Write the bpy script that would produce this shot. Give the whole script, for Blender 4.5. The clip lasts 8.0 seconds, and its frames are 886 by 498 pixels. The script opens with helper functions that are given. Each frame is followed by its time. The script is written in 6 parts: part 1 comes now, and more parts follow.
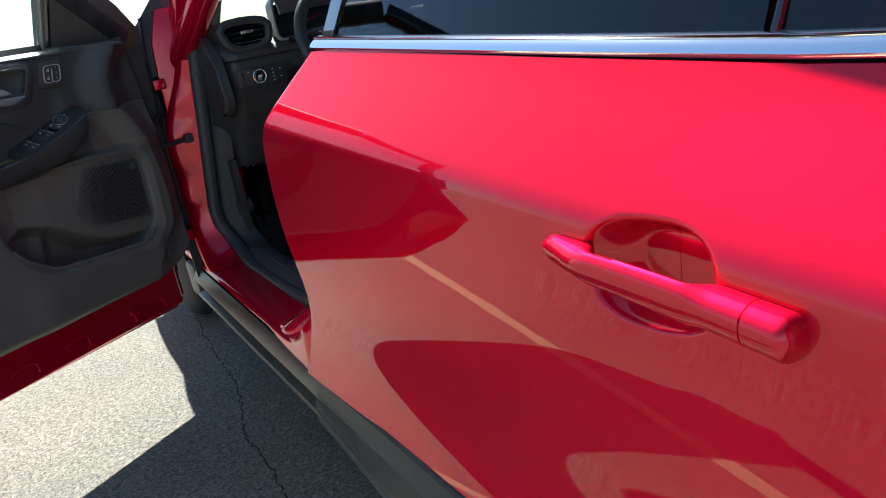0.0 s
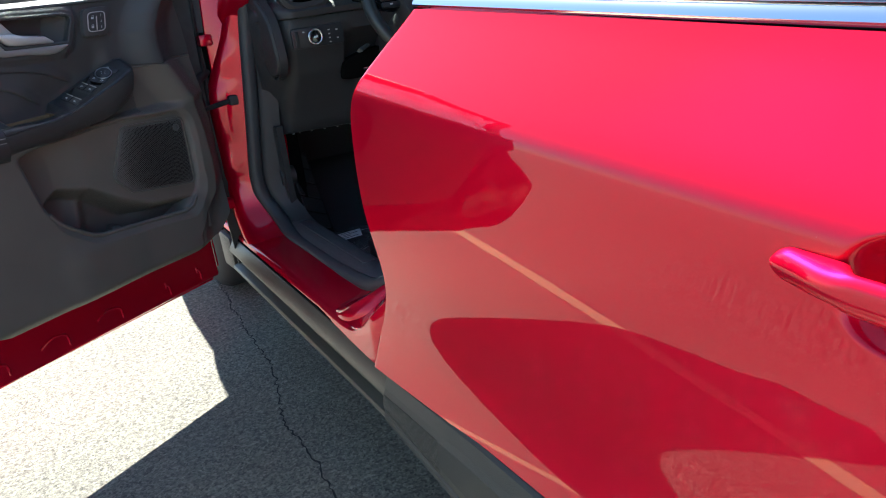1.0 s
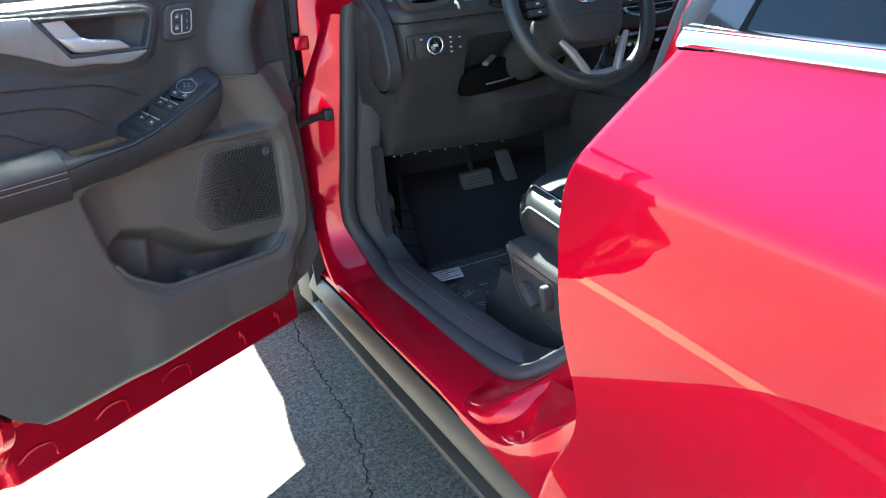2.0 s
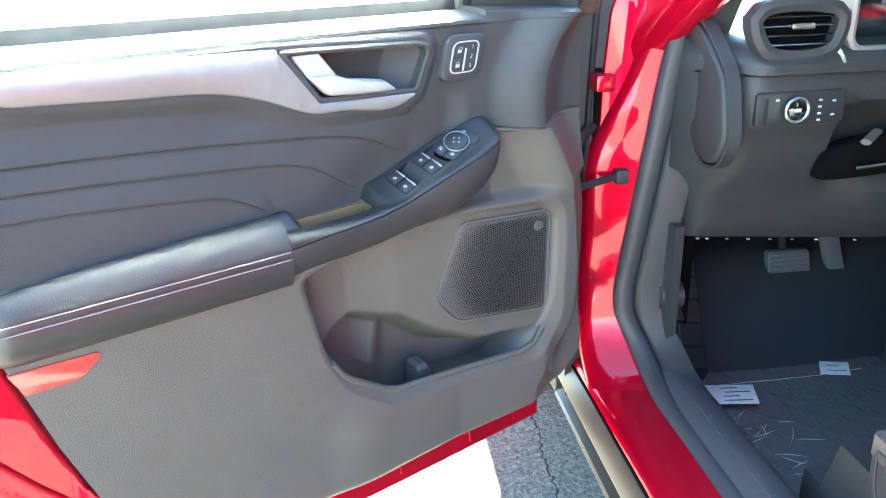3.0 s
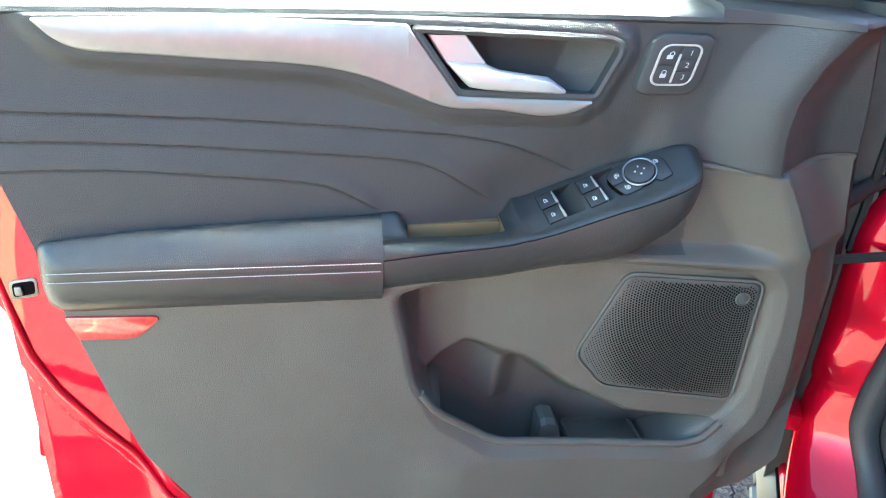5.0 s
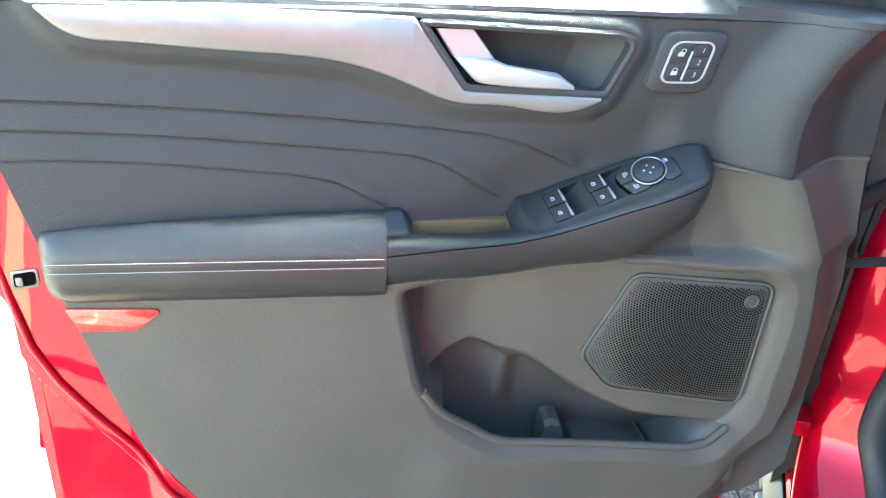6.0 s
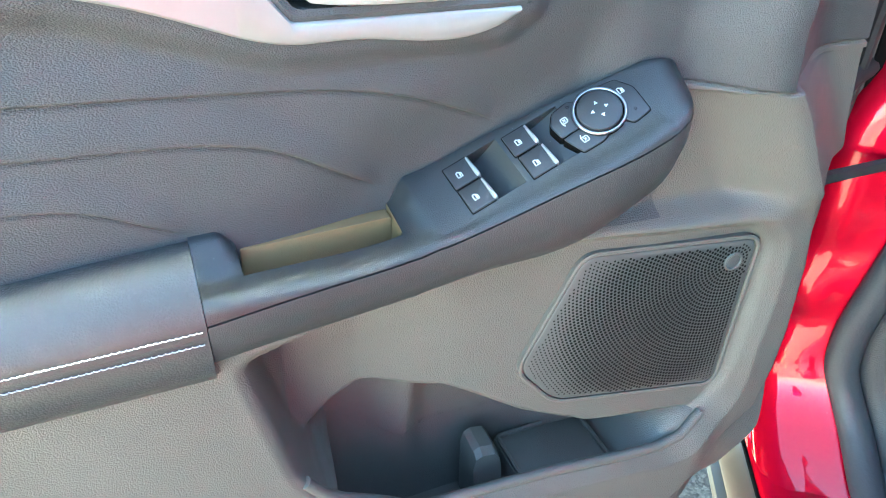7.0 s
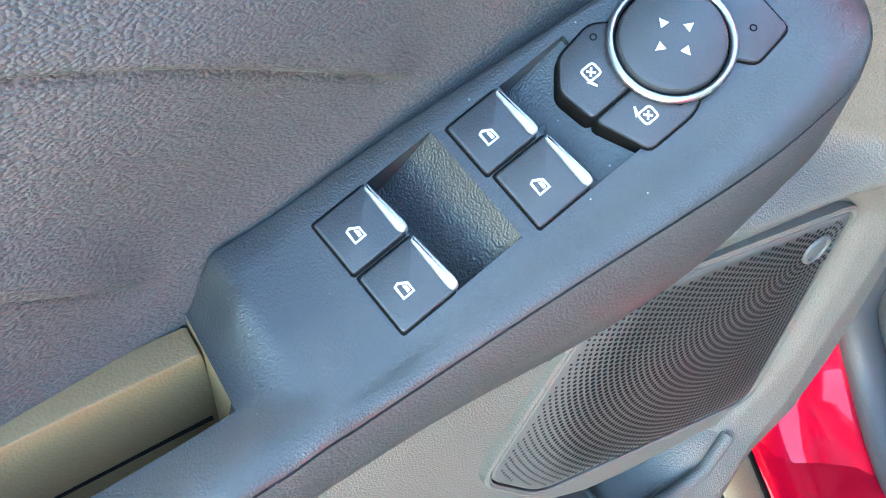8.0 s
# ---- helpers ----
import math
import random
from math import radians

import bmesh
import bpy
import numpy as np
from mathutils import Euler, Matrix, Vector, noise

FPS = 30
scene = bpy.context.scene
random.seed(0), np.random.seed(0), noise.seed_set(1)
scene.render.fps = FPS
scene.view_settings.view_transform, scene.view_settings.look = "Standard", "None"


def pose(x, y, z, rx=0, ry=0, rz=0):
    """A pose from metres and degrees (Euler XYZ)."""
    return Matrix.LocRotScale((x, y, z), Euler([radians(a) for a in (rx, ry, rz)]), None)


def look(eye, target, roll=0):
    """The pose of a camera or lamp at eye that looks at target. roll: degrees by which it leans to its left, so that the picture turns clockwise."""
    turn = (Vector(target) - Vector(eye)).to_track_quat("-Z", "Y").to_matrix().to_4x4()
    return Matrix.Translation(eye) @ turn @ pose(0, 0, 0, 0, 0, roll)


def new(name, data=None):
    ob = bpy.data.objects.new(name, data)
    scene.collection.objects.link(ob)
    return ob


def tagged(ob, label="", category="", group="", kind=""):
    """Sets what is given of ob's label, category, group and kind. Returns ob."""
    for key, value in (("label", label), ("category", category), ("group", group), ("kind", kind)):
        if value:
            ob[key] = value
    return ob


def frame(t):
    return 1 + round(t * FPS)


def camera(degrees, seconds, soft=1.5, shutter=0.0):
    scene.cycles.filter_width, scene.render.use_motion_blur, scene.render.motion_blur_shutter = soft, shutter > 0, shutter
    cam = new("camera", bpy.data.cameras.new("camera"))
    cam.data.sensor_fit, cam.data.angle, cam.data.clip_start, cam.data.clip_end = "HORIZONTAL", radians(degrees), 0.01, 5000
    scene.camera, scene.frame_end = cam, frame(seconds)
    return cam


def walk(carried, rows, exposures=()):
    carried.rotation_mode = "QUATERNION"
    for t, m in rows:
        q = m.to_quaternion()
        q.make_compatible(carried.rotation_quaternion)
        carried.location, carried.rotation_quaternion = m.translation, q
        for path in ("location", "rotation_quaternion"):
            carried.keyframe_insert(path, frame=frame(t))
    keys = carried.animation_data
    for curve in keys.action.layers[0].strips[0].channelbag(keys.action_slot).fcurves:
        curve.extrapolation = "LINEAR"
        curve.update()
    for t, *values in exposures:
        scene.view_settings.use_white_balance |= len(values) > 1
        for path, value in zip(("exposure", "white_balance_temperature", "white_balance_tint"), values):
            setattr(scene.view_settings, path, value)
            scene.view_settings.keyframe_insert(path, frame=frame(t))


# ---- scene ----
cam = camera(61.4, 8.0, soft=1.0)
PATH = [
    (0, (-0.37, -1.378, 1.093), (0.518, 0.302, 0.469), -10.4),
    (0.5, (-0.392, -1.339, 1.081), (0.477, 0.344, 0.439), -9.1),
    (1, (-0.441, -1.159, 1.093), (0.429, 0.506, 0.406), -7.5),
    (1.2, (-0.465, -1.069, 1.107), (0.415, 0.588, 0.414), -7.6),
    (2.3, (-0.431, -0.541, 1.185), (0.262, 1.187, 0.456), -3.0),
    (2.5, (-0.412, -0.444, 1.207), (0.152, 1.332, 0.48), -2.4),
    (3, (-0.393, -0.225, 1.226), (-0.182, 1.624, 0.495), -1.9),
    (3.5, (-0.313, -0.087, 1.238), (-0.506, 1.729, 0.423), -0.1),
    (4, (-0.218, -0.018, 1.239), (-0.718, 1.707, 0.358), 1.6),
    (4.5, (-0.192, 0.008, 1.245), (-0.762, 1.723, 0.388), 2.5),
    (6, (-0.188, 0.024, 1.237), (-0.795, 1.725, 0.377), 3.6),
    (6.5, (-0.213, 0.106, 1.227), (-0.789, 1.797, 0.326), 3.3),
    (7, (-0.296, 0.338, 1.185), (-0.491, 1.988, 0.072), 1.0),
    (7.5, (-0.332, 0.523, 1.141), (-0.193, 2.055, -0.137), 0.4),
    (7.6, (-0.334, 0.557, 1.128), (-0.188, 2.06, -0.184), 0.4),
    (8, (-0.331, 0.652, 1.081), (-0.192, 2.072, -0.321), 2.3),
]
EXPOSURES = [(0, 2.02, 5850, 3), (1.2, 2.76, 5850, 3), (2.3, 4.2, 5800, -1), (3.0, 5.10, 5900, -5), (3.5, 5.05, 5950, -7), (4.0, 4.8, 6000, -8), (6.5, 5.0, 6000, -9), (7.1, 5.68, 6050, -10), (8.0, 5.95, 6100, -7)]
walk(cam, [(t, look(eye, target, roll)) for t, eye, target, roll in PATH], EXPOSURES)

# ---- light: high sun ahead of the car and slightly to its right, clear sky ----
SUN = Vector((0.18, 0.86, 1.0)).normalized()
world = bpy.data.worlds.new("sky")
scene.world = world
world.use_nodes = True
wn = world.node_tree.nodes
sky = wn.new("ShaderNodeTexSky")
sky.sky_type = "NISHITA"
sky.sun_disc = False
sky.dust_density = 0.3
sky.sun_elevation = math.asin(SUN.z)
sky.sun_rotation = math.atan2(SUN.x, SUN.y)
wn["Background"].inputs["Strength"].default_value = 0.05
world.node_tree.links.new(sky.outputs["Color"], wn["Background"].inputs["Color"])
sun = new("sun", bpy.data.lights.new("sun", "SUN"))
sun.data.energy = 5.6
sun.data.angle = radians(0.53)
sun.data.color = (1.0, 0.93, 0.83)
sun.matrix_world = look(SUN * 30, (0, 0, 0))


# ---- materials ----
def material(name, colour, rough=0.5, metal=0.0, coat=0.0, coat_rough=0.03, spec=0.5):
    m = bpy.data.materials.new(name)
    m.use_nodes = True
    b = m.node_tree.nodes["Principled BSDF"]
    b.inputs["Base Color"].default_value = (*colour, 1)
    b.inputs["Roughness"].default_value = rough
    b.inputs["Metallic"].default_value = metal
    b.inputs["Coat Weight"].default_value = coat
    b.inputs["Coat Roughness"].default_value = coat_rough
    b.inputs["Specular IOR Level"].default_value = spec
    return m


def node(m, kind, **inputs):
    n = m.node_tree.nodes.new(kind)
    for k, v in inputs.items():
        n.inputs[k.replace("_", " ")].default_value = v
    return n


def link(m, a, b):
    m.node_tree.links.new(a, b)


def bsdf(m):
    return m.node_tree.nodes["Principled BSDF"]


def coords(m, scale=(1, 1, 1)):
    c = m.node_tree.nodes.new("ShaderNodeTexCoord")
    mp = m.node_tree.nodes.new("ShaderNodeMapping")
    mp.inputs["Scale"].default_value = scale
    link(m, c.outputs["Object"], mp.inputs["Vector"])
    return mp.outputs["Vector"]


def vary(m, a, b, scale, detail=6.0, where=None):
    """Base colour wandering between a and b."""
    v = where or coords(m)
    n = node(m, "ShaderNodeTexNoise", Scale=scale, Detail=detail, Roughness=0.6)
    link(m, v, n.inputs["Vector"])
    r = m.node_tree.nodes.new("ShaderNodeValToRGB")
    r.color_ramp.elements[0].position, r.color_ramp.elements[1].position = 0.35, 0.65
    r.color_ramp.elements[0].color, r.color_ramp.elements[1].color = (*a, 1), (*b, 1)
    link(m, n.outputs["Fac"], r.inputs["Fac"])
    link(m, r.outputs["Color"], bsdf(m).inputs["Base Color"])
    return r


def relief(m, height, strength, distance):
    bp = node(m, "ShaderNodeBump", Strength=strength, Distance=distance)
    link(m, height, bp.inputs["Height"])
    link(m, bp.outputs["Normal"], bsdf(m).inputs["Normal"])
    return bp


def grain(m, scale, strength, distance, stretch=(1, 1, 1)):
    """Moulded leather grain: wrinkled cells."""
    v = coords(m, stretch)
    nz = node(m, "ShaderNodeTexNoise", Scale=scale * 0.35, Detail=3.0)
    link(m, v, nz.inputs["Vector"])
    mix = m.node_tree.nodes.new("ShaderNodeVectorMath")
    mix.operation = "MULTIPLY_ADD"
    mix.inputs[1].default_value = (1.6 / scale, 1.6 / scale, 1.6 / scale)
    link(m, nz.outputs["Color"], mix.inputs[0])
    link(m, v, mix.inputs[2])
    vo = node(m, "ShaderNodeTexVoronoi", Scale=scale)
    vo.feature = "SMOOTH_F1"
    vo.inputs["Smoothness"].default_value = 0.35
    link(m, mix.outputs[0], vo.inputs["Vector"])
    bp = relief(m, vo.outputs["Distance"], strength, distance)
    bp.invert = True


def soft_plastic(name, colour, rough, scale=650, strength=0.5, spec=0.4, stretch=(1, 1, 1)):
    m = material(name, colour, rough, spec=spec)
    d = tuple(c * 0.95 for c in colour)
    vary(m, d, tuple(c * 1.04 for c in colour), 14.0)
    grain(m, scale, strength, 0.6 / scale, stretch)
    return m


def specks(m, scale, size, colour):
    """Scattered lint and dust grains over the base colour."""
    vo = node(m, "ShaderNodeTexVoronoi", Scale=scale)
    vo.feature = "F1"
    link(m, coords(m), vo.inputs["Vector"])
    mr = node(m, "ShaderNodeMapRange", From_Min=size, From_Max=size * 0.6, To_Min=0.0, To_Max=0.6)
    link(m, vo.outputs["Distance"], mr.inputs["Value"])
    mx = m.node_tree.nodes.new("ShaderNodeMixRGB")
    link(m, mr.outputs["Result"], mx.inputs[0])
    src = bsdf(m).inputs["Base Color"].links[0].from_socket
    link(m, src, mx.inputs[1])
    mx.inputs[2].default_value = (*colour, 1)
    link(m, mx.outputs[0], bsdf(m).inputs["Base Color"])


def paint(name, colour):
    m = material(name, colour, 0.42, 0.55, 1.0, 0.006, 0.0)
    bsdf(m).inputs["Specular Tint"].default_value = (1.0, 0.0, 0.06, 1)
    bsdf(m).inputs["Coat IOR"].default_value = 1.46
    v = coords(m)
    n = node(m, "ShaderNodeTexNoise", Scale=2600.0, Detail=1.0)
    link(m, v, n.inputs["Vector"])
    r = m.node_tree.nodes.new("ShaderNodeValToRGB")
    r.color_ramp.elements[0].position, r.color_ramp.elements[1].position = 0.3, 0.75
    r.color_ramp.elements[0].color = (*[c * 0.85 for c in colour], 1)
    r.color_ramp.elements[1].color = (*[min(1, c * 1.1 + 0.001) for c in colour], 1)
    link(m, n.outputs["Fac"], r.inputs["Fac"])
    link(m, r.outputs["Color"], bsdf(m).inputs["Base Color"])
    # dust and water marks in the lacquer
    d = node(m, "ShaderNodeTexNoise", Scale=28.0, Detail=8.0, Roughness=0.75)
    link(m, v, d.inputs["Vector"])
    mr = node(m, "ShaderNodeMapRange", From_Min=0.55, From_Max=0.85, To_Min=0.004, To_Max=0.022)
    link(m, d.outputs["Fac"], mr.inputs["Value"])
    link(m, mr.outputs["Result"], bsdf(m).inputs["Coat Roughness"])
    return m


RED = paint("red_paint", (0.55, 0.0003, 0.024))
specks(RED, 60.0, 0.028, (0.6, 0.3, 0.3))
TRIM = soft_plastic("dark_trim", (0.054, 0.0555, 0.057), 0.44, 760, 0.62, stretch=(1, 1, 1.8))
TRIM_LOW = soft_plastic("dark_hard_plastic", (0.104, 0.098, 0.087), 0.45, 850, 0.6)
GRILLE = soft_plastic("grille_plastic", (0.078, 0.078, 0.075), 0.42, 1200, 0.3)
PAD = soft_plastic("padded_vinyl", (0.036, 0.036, 0.037), 0.34, 750, 0.3, spec=0.55)
POD = soft_plastic("satin_black", (0.025, 0.026, 0.027), 0.29, 1300, 0.35, spec=0.45)
specks(POD, 130.0, 0.05, (0.3, 0.3, 0.3))
DASH = soft_plastic("dash_black", (0.036, 0.037, 0.039), 0.46, 620, 0.5)
BUTTON = soft_plastic("button_black", (0.028, 0.029, 0.032), 0.36, 1500, 0.2)
SILVER = material("satin_silver", (0.31, 0.31, 0.30), 0.42, 0.45)
vary(SILVER, (0.295, 0.295, 0.284), (0.325, 0.323, 0.312), 40.0)
PULL = material("satin_pull", (0.52, 0.52, 0.52), 0.30, 0.35)
CHROME = material("chrome", (0.86, 0.87, 0.89), 0.06, 1.0)
SATIN_CHROME = material("satin_chrome", (0.58, 0.58, 0.60), 0.24, 1.0)
# rubber parts, and the black painted for shade on the wing's rear end
RUBBER = material("rubber_and_shade_black", (0.022, 0.022, 0.024), 0.6)
PEDAL = material("worn_pedal_rubber", (0.16, 0.16, 0.165), 0.5)
vary(RUBBER, (0.017, 0.017, 0.019), (0.034, 0.034, 0.036), 25.0)
GAP = material("dark_gap", (0.004, 0.004, 0.004), 0.9, spec=0.05)
HOLE = material("grille_hole", (0.007, 0.007, 0.007), 0.8, spec=0.1)
CLAD = soft_plastic("cladding", (0.045, 0.044, 0.040), 0.45, 500, 0.25, spec=0.3)
# lighter copy of POD, painting ground light on the grip's lower half
GRIP_LIT = soft_plastic("satin_black_lit", (0.042, 0.043, 0.044), 0.38, 1000, 0.35)
RING_METAL = material("dull_chrome", (0.36, 0.36, 0.37), 0.28, 1.0)
# black plastic; the tan in its base is the sunlit ground's reflection
SILL_CLAD = soft_plastic("ground_lit_sill", (0.070, 0.062, 0.047), 0.40, 500, 0.2, spec=0.5)
# paler and bluer than RUBBER
SEAL = soft_plastic("grey_seal_rubber", (0.050, 0.053, 0.058), 0.48, 300, 0.1)
# dusty plastic, with the sky's bluish sheen mixed into the base
SCUFF = soft_plastic("dusty_sheen_plastic", (0.058, 0.062, 0.068), 0.42, 700, 0.4)
# smoother and a little paler than the shield below it
SHIELD_TOP = soft_plastic("seat_shield_plastic", (0.060, 0.061, 0.063), 0.16, 900, 0.08, spec=0.6)
LEATHER = soft_plastic("black_leather", (0.030, 0.034, 0.033), 0.38, 420, 0.12, spec=0.5)
CARPET = material("carpet", (0.012, 0.012, 0.013), 0.95)
vary(CARPET, (0.020, 0.020, 0.022), (0.060, 0.060, 0.064), 900.0)
# clear film; the grey base carries the sky's sheen
FILM = material("plastic_film", (0.12, 0.122, 0.128), 0.14, spec=1.0)
GLINT = material("film_glint", (0.62, 0.63, 0.65), 0.2)
fv = node(FILM, "ShaderNodeTexNoise", Scale=38.0, Detail=5.0, Distortion=1.2)
link(FILM, coords(FILM, (1, 0.45, 1)), fv.inputs["Vector"])
relief(FILM, fv.outputs["Fac"], 0.35, 0.02)
PAPER = material("paper", (0.75, 0.75, 0.74), 0.7)
vary(PAPER, (0.66, 0.67, 0.68), (0.8, 0.8, 0.78), 60.0)
PRINT = material("print", (0.12, 0.12, 0.13), 0.7)
WHITE = material("white_marking", (0.50, 0.53, 0.55), 0.5)
THREAD = material("grey_thread", (0.46, 0.46, 0.45), 0.8)
# tan base paints light bounced off the sunlit ground into the pocket
LINER = soft_plastic("ground_lit_liner", (0.168, 0.110, 0.052), 0.5, 900, 0.3)
KEY = soft_plastic("switch_grey", (0.045, 0.046, 0.050), 0.45, 1800, 0.06)
REFLECTOR = material("red_reflector", (0.55, 0.06, 0.05), 0.18, coat=1.0)
vary(REFLECTOR, (0.50, 0.05, 0.045), (0.60, 0.08, 0.065), 220.0)
GLOSS = material("gloss_black", (0.008, 0.008, 0.009), 0.08, coat=1.0)
SCREEN = material("dark_screen", (0.01, 0.02, 0.025), 0.1)
TYRE = material("tyre_rubber", (0.02, 0.02, 0.021), 0.75)
STEEL = material("bare_steel", (0.20, 0.20, 0.21), 0.45, 1.0)
ORANGE = material("orange_mark", (0.7, 0.2, 0.03), 0.5)

GLASS = bpy.data.materials.new("tinted_glass")
GLASS.use_nodes = True
bsdf(GLASS).inputs["Base Color"].default_value = (0.10, 0.12, 0.13, 1)
bsdf(GLASS).inputs["Transmission Weight"].default_value = 1.0
bsdf(GLASS).inputs["Roughness"].default_value = 0.0
bsdf(GLASS).inputs["IOR"].default_value = 1.5
CLEAR = bpy.data.materials.new("clear_glass")
CLEAR.use_nodes = True
bsdf(CLEAR).inputs["Base Color"].default_value = (0.85, 0.92, 0.90, 1)
bsdf(CLEAR).inputs["Transmission Weight"].default_value = 1.0
bsdf(CLEAR).inputs["Roughness"].default_value = 0.0
bsdf(CLEAR).inputs["IOR"].default_value = 1.5

SHIELD = bpy.data.materials.new("windscreen_glass")
SHIELD.use_nodes = True
sh = SHIELD.node_tree
tr = sh.nodes.new("ShaderNodeBsdfTransparent")
tr.inputs["Color"].default_value = (0.80, 0.84, 0.81, 1)
mixs = sh.nodes.new("ShaderNodeMixShader")
mixs.inputs["Fac"].default_value = 0.06
gl = sh.nodes.new("ShaderNodeBsdfGlossy")
gl.inputs["Roughness"].default_value = 0.0
sh.links.new(tr.outputs[0], mixs.inputs[1])
sh.links.new(gl.outputs[0], mixs.inputs[2])
sh.links.new(mixs.outputs[0], sh.nodes["Material Output"].inputs["Surface"])

ASPHALT = material("worn_asphalt", (0.2, 0.19, 0.17), 0.9)
av = coords(ASPHALT)
vo = node(ASPHALT, "ShaderNodeTexVoronoi", Scale=170.0)
link(ASPHALT, av, vo.inputs["Vector"])
n1 = node(ASPHALT, "ShaderNodeTexNoise", Scale=70.0, Detail=8.0, Roughness=0.75)
link(ASPHALT, av, n1.inputs["Vector"])
n2 = node(ASPHALT, "ShaderNodeTexNoise", Scale=2.2, Detail=5.0)
link(ASPHALT, av, n2.inputs["Vector"])
r1 = ASPHALT.node_tree.nodes.new("ShaderNodeValToRGB")
r1.color_ramp.elements[0].position, r1.color_ramp.elements[1].position = 0.32, 0.72
r1.color_ramp.elements[0].color, r1.color_ramp.elements[1].color = (0.066, 0.061, 0.052, 1), (0.285, 0.260, 0.210, 1)
link(ASPHALT, n1.outputs["Fac"], r1.inputs["Fac"])
r2 = ASPHALT.node_tree.nodes.new("ShaderNodeValToRGB")
r2.color_ramp.elements[0].color, r2.color_ramp.elements[1].color = (0.62, 0.62, 0.64, 1), (1.15, 1.12, 1.05, 1)
link(ASPHALT, n2.outputs["Fac"], r2.inputs["Fac"])
mx = ASPHALT.node_tree.nodes.new("ShaderNodeMixRGB")
mx.blend_type = "MULTIPLY"
mx.inputs[0].default_value = 1.0
link(ASPHALT, r1.outputs["Color"], mx.inputs[1])
link(ASPHALT, r2.outputs["Color"], mx.inputs[2])
mx2 = ASPHALT.node_tree.nodes.new("ShaderNodeMixRGB")
mx2.blend_type = "OVERLAY"
mx2.inputs[0].default_value = 0.60
link(ASPHALT, mx.outputs[0], mx2.inputs[1])
bw = ASPHALT.node_tree.nodes.new("ShaderNodeRGBToBW")
link(ASPHALT, vo.outputs["Color"], bw.inputs[0])
link(ASPHALT, bw.outputs[0], mx2.inputs[2])
hs = node(ASPHALT, "ShaderNodeHueSaturation", Saturation=1.0)
link(ASPHALT, mx2.outputs[0], hs.inputs["Color"])
link(ASPHALT, hs.outputs["Color"], bsdf(ASPHALT).inputs["Base Color"])
relief(ASPHALT, n1.outputs["Fac"], 0.9, 0.012)
CRACK = material("crack_dirt", (0.018, 0.017, 0.016), 0.95)
YELLOW = material("worn_yellow_paint", (0.55, 0.36, 0.04), 0.8)
vary(YELLOW, (0.36, 0.31, 0.21), (0.50, 0.38, 0.17), 30.0)


# ---- mesh helpers ----
BASE = {}


def part(name, bm, mats, parent=None, label="", smooth=True, sharp=40):
    """Links a bmesh, given in the place's own coordinates, as one mesh object under a thing or a part."""
    bmesh.ops.recalc_face_normals(bm, faces=bm.faces)
    c = Vector((0, 0, 0))
    for v in bm.verts:
        c += v.co
    c /= max(1, len(bm.verts))
    for v in bm.verts:
        v.co -= c
    if smooth:
        for f in bm.faces:
            f.smooth = True
        for e in bm.edges:
            if len(e.link_faces) == 2 and e.calc_face_angle(0) > radians(sharp):
                e.smooth = False
    me = bpy.data.meshes.new(name)
    bm.to_mesh(me)
    bm.free()
    for m in mats if isinstance(mats, (list, tuple)) else [mats]:
        me.materials.append(m)
    ob = new(name, me)
    BASE[ob.name] = c
    if parent is not None:
        ob.parent = parent
        ob.location = c - BASE[parent.name]
    else:
        ob.location = c
    if label:
        ob["label"] = label
    return ob


def empty(name, at):
    ob = new(name)
    ob.location = at
    BASE[ob.name] = Vector(at)
    return ob


def smoothstep(x):
    x = min(1.0, max(0.0, x))
    return x * x * (3 - 2 * x)


def chaikin(pts, rounds=2, closed=True):
    """Rounds a polyline's corners."""
    for _ in range(rounds):
        out = [] if closed else [pts[0]]
        n = len(pts)
        for i in range(n if closed else n - 1):
            p, q = pts[i], pts[(i + 1) % n]
            out.append(tuple(0.75 * a + 0.25 * b for a, b in zip(p, q)))
            out.append(tuple(0.25 * a + 0.75 * b for a, b in zip(p, q)))
        if not closed:
            out.append(pts[-1])
        pts = out
    return pts


def rounded(pts, r, k=4):
    """A closed outline with its corners rounded by about r."""
    out = []
    n = len(pts)
    for i in range(n):
        a, b, c = Vector(pts[i - 1]), Vector(pts[i]), Vector(pts[(i + 1) % n])
        d = min(r, 0.45 * (a - b).length, 0.45 * (c - b).length)
        p, q = b + (a - b).normalized() * d, b + (c - b).normalized() * d
        for s in range(k + 1):
            t = s / k
            v = p * (1 - t) ** 2 + b * 2 * t * (1 - t) + q * t * t
            out.append((v.x, v.y))
    return out


def area2(o):
    return sum(o[i][0] * o[(i + 1) % len(o)][1] - o[(i + 1) % len(o)][0] * o[i][1] for i in range(len(o)))


def shrink(o, d):
    """A closed outline moved inwards by d."""
    s = 1 if area2(o) > 0 else -1
    out = []
    n = len(o)
    for i in range(n):
        (ax, ay), (bx, by), (cx, cy) = o[i - 1], o[i], o[(i + 1) % n]
        tx, ty = cx - ax, cy - ay
        l = math.hypot(tx, ty) or 1
        out.append((bx - s * ty / l * d, by + s * tx / l * d))
    return out


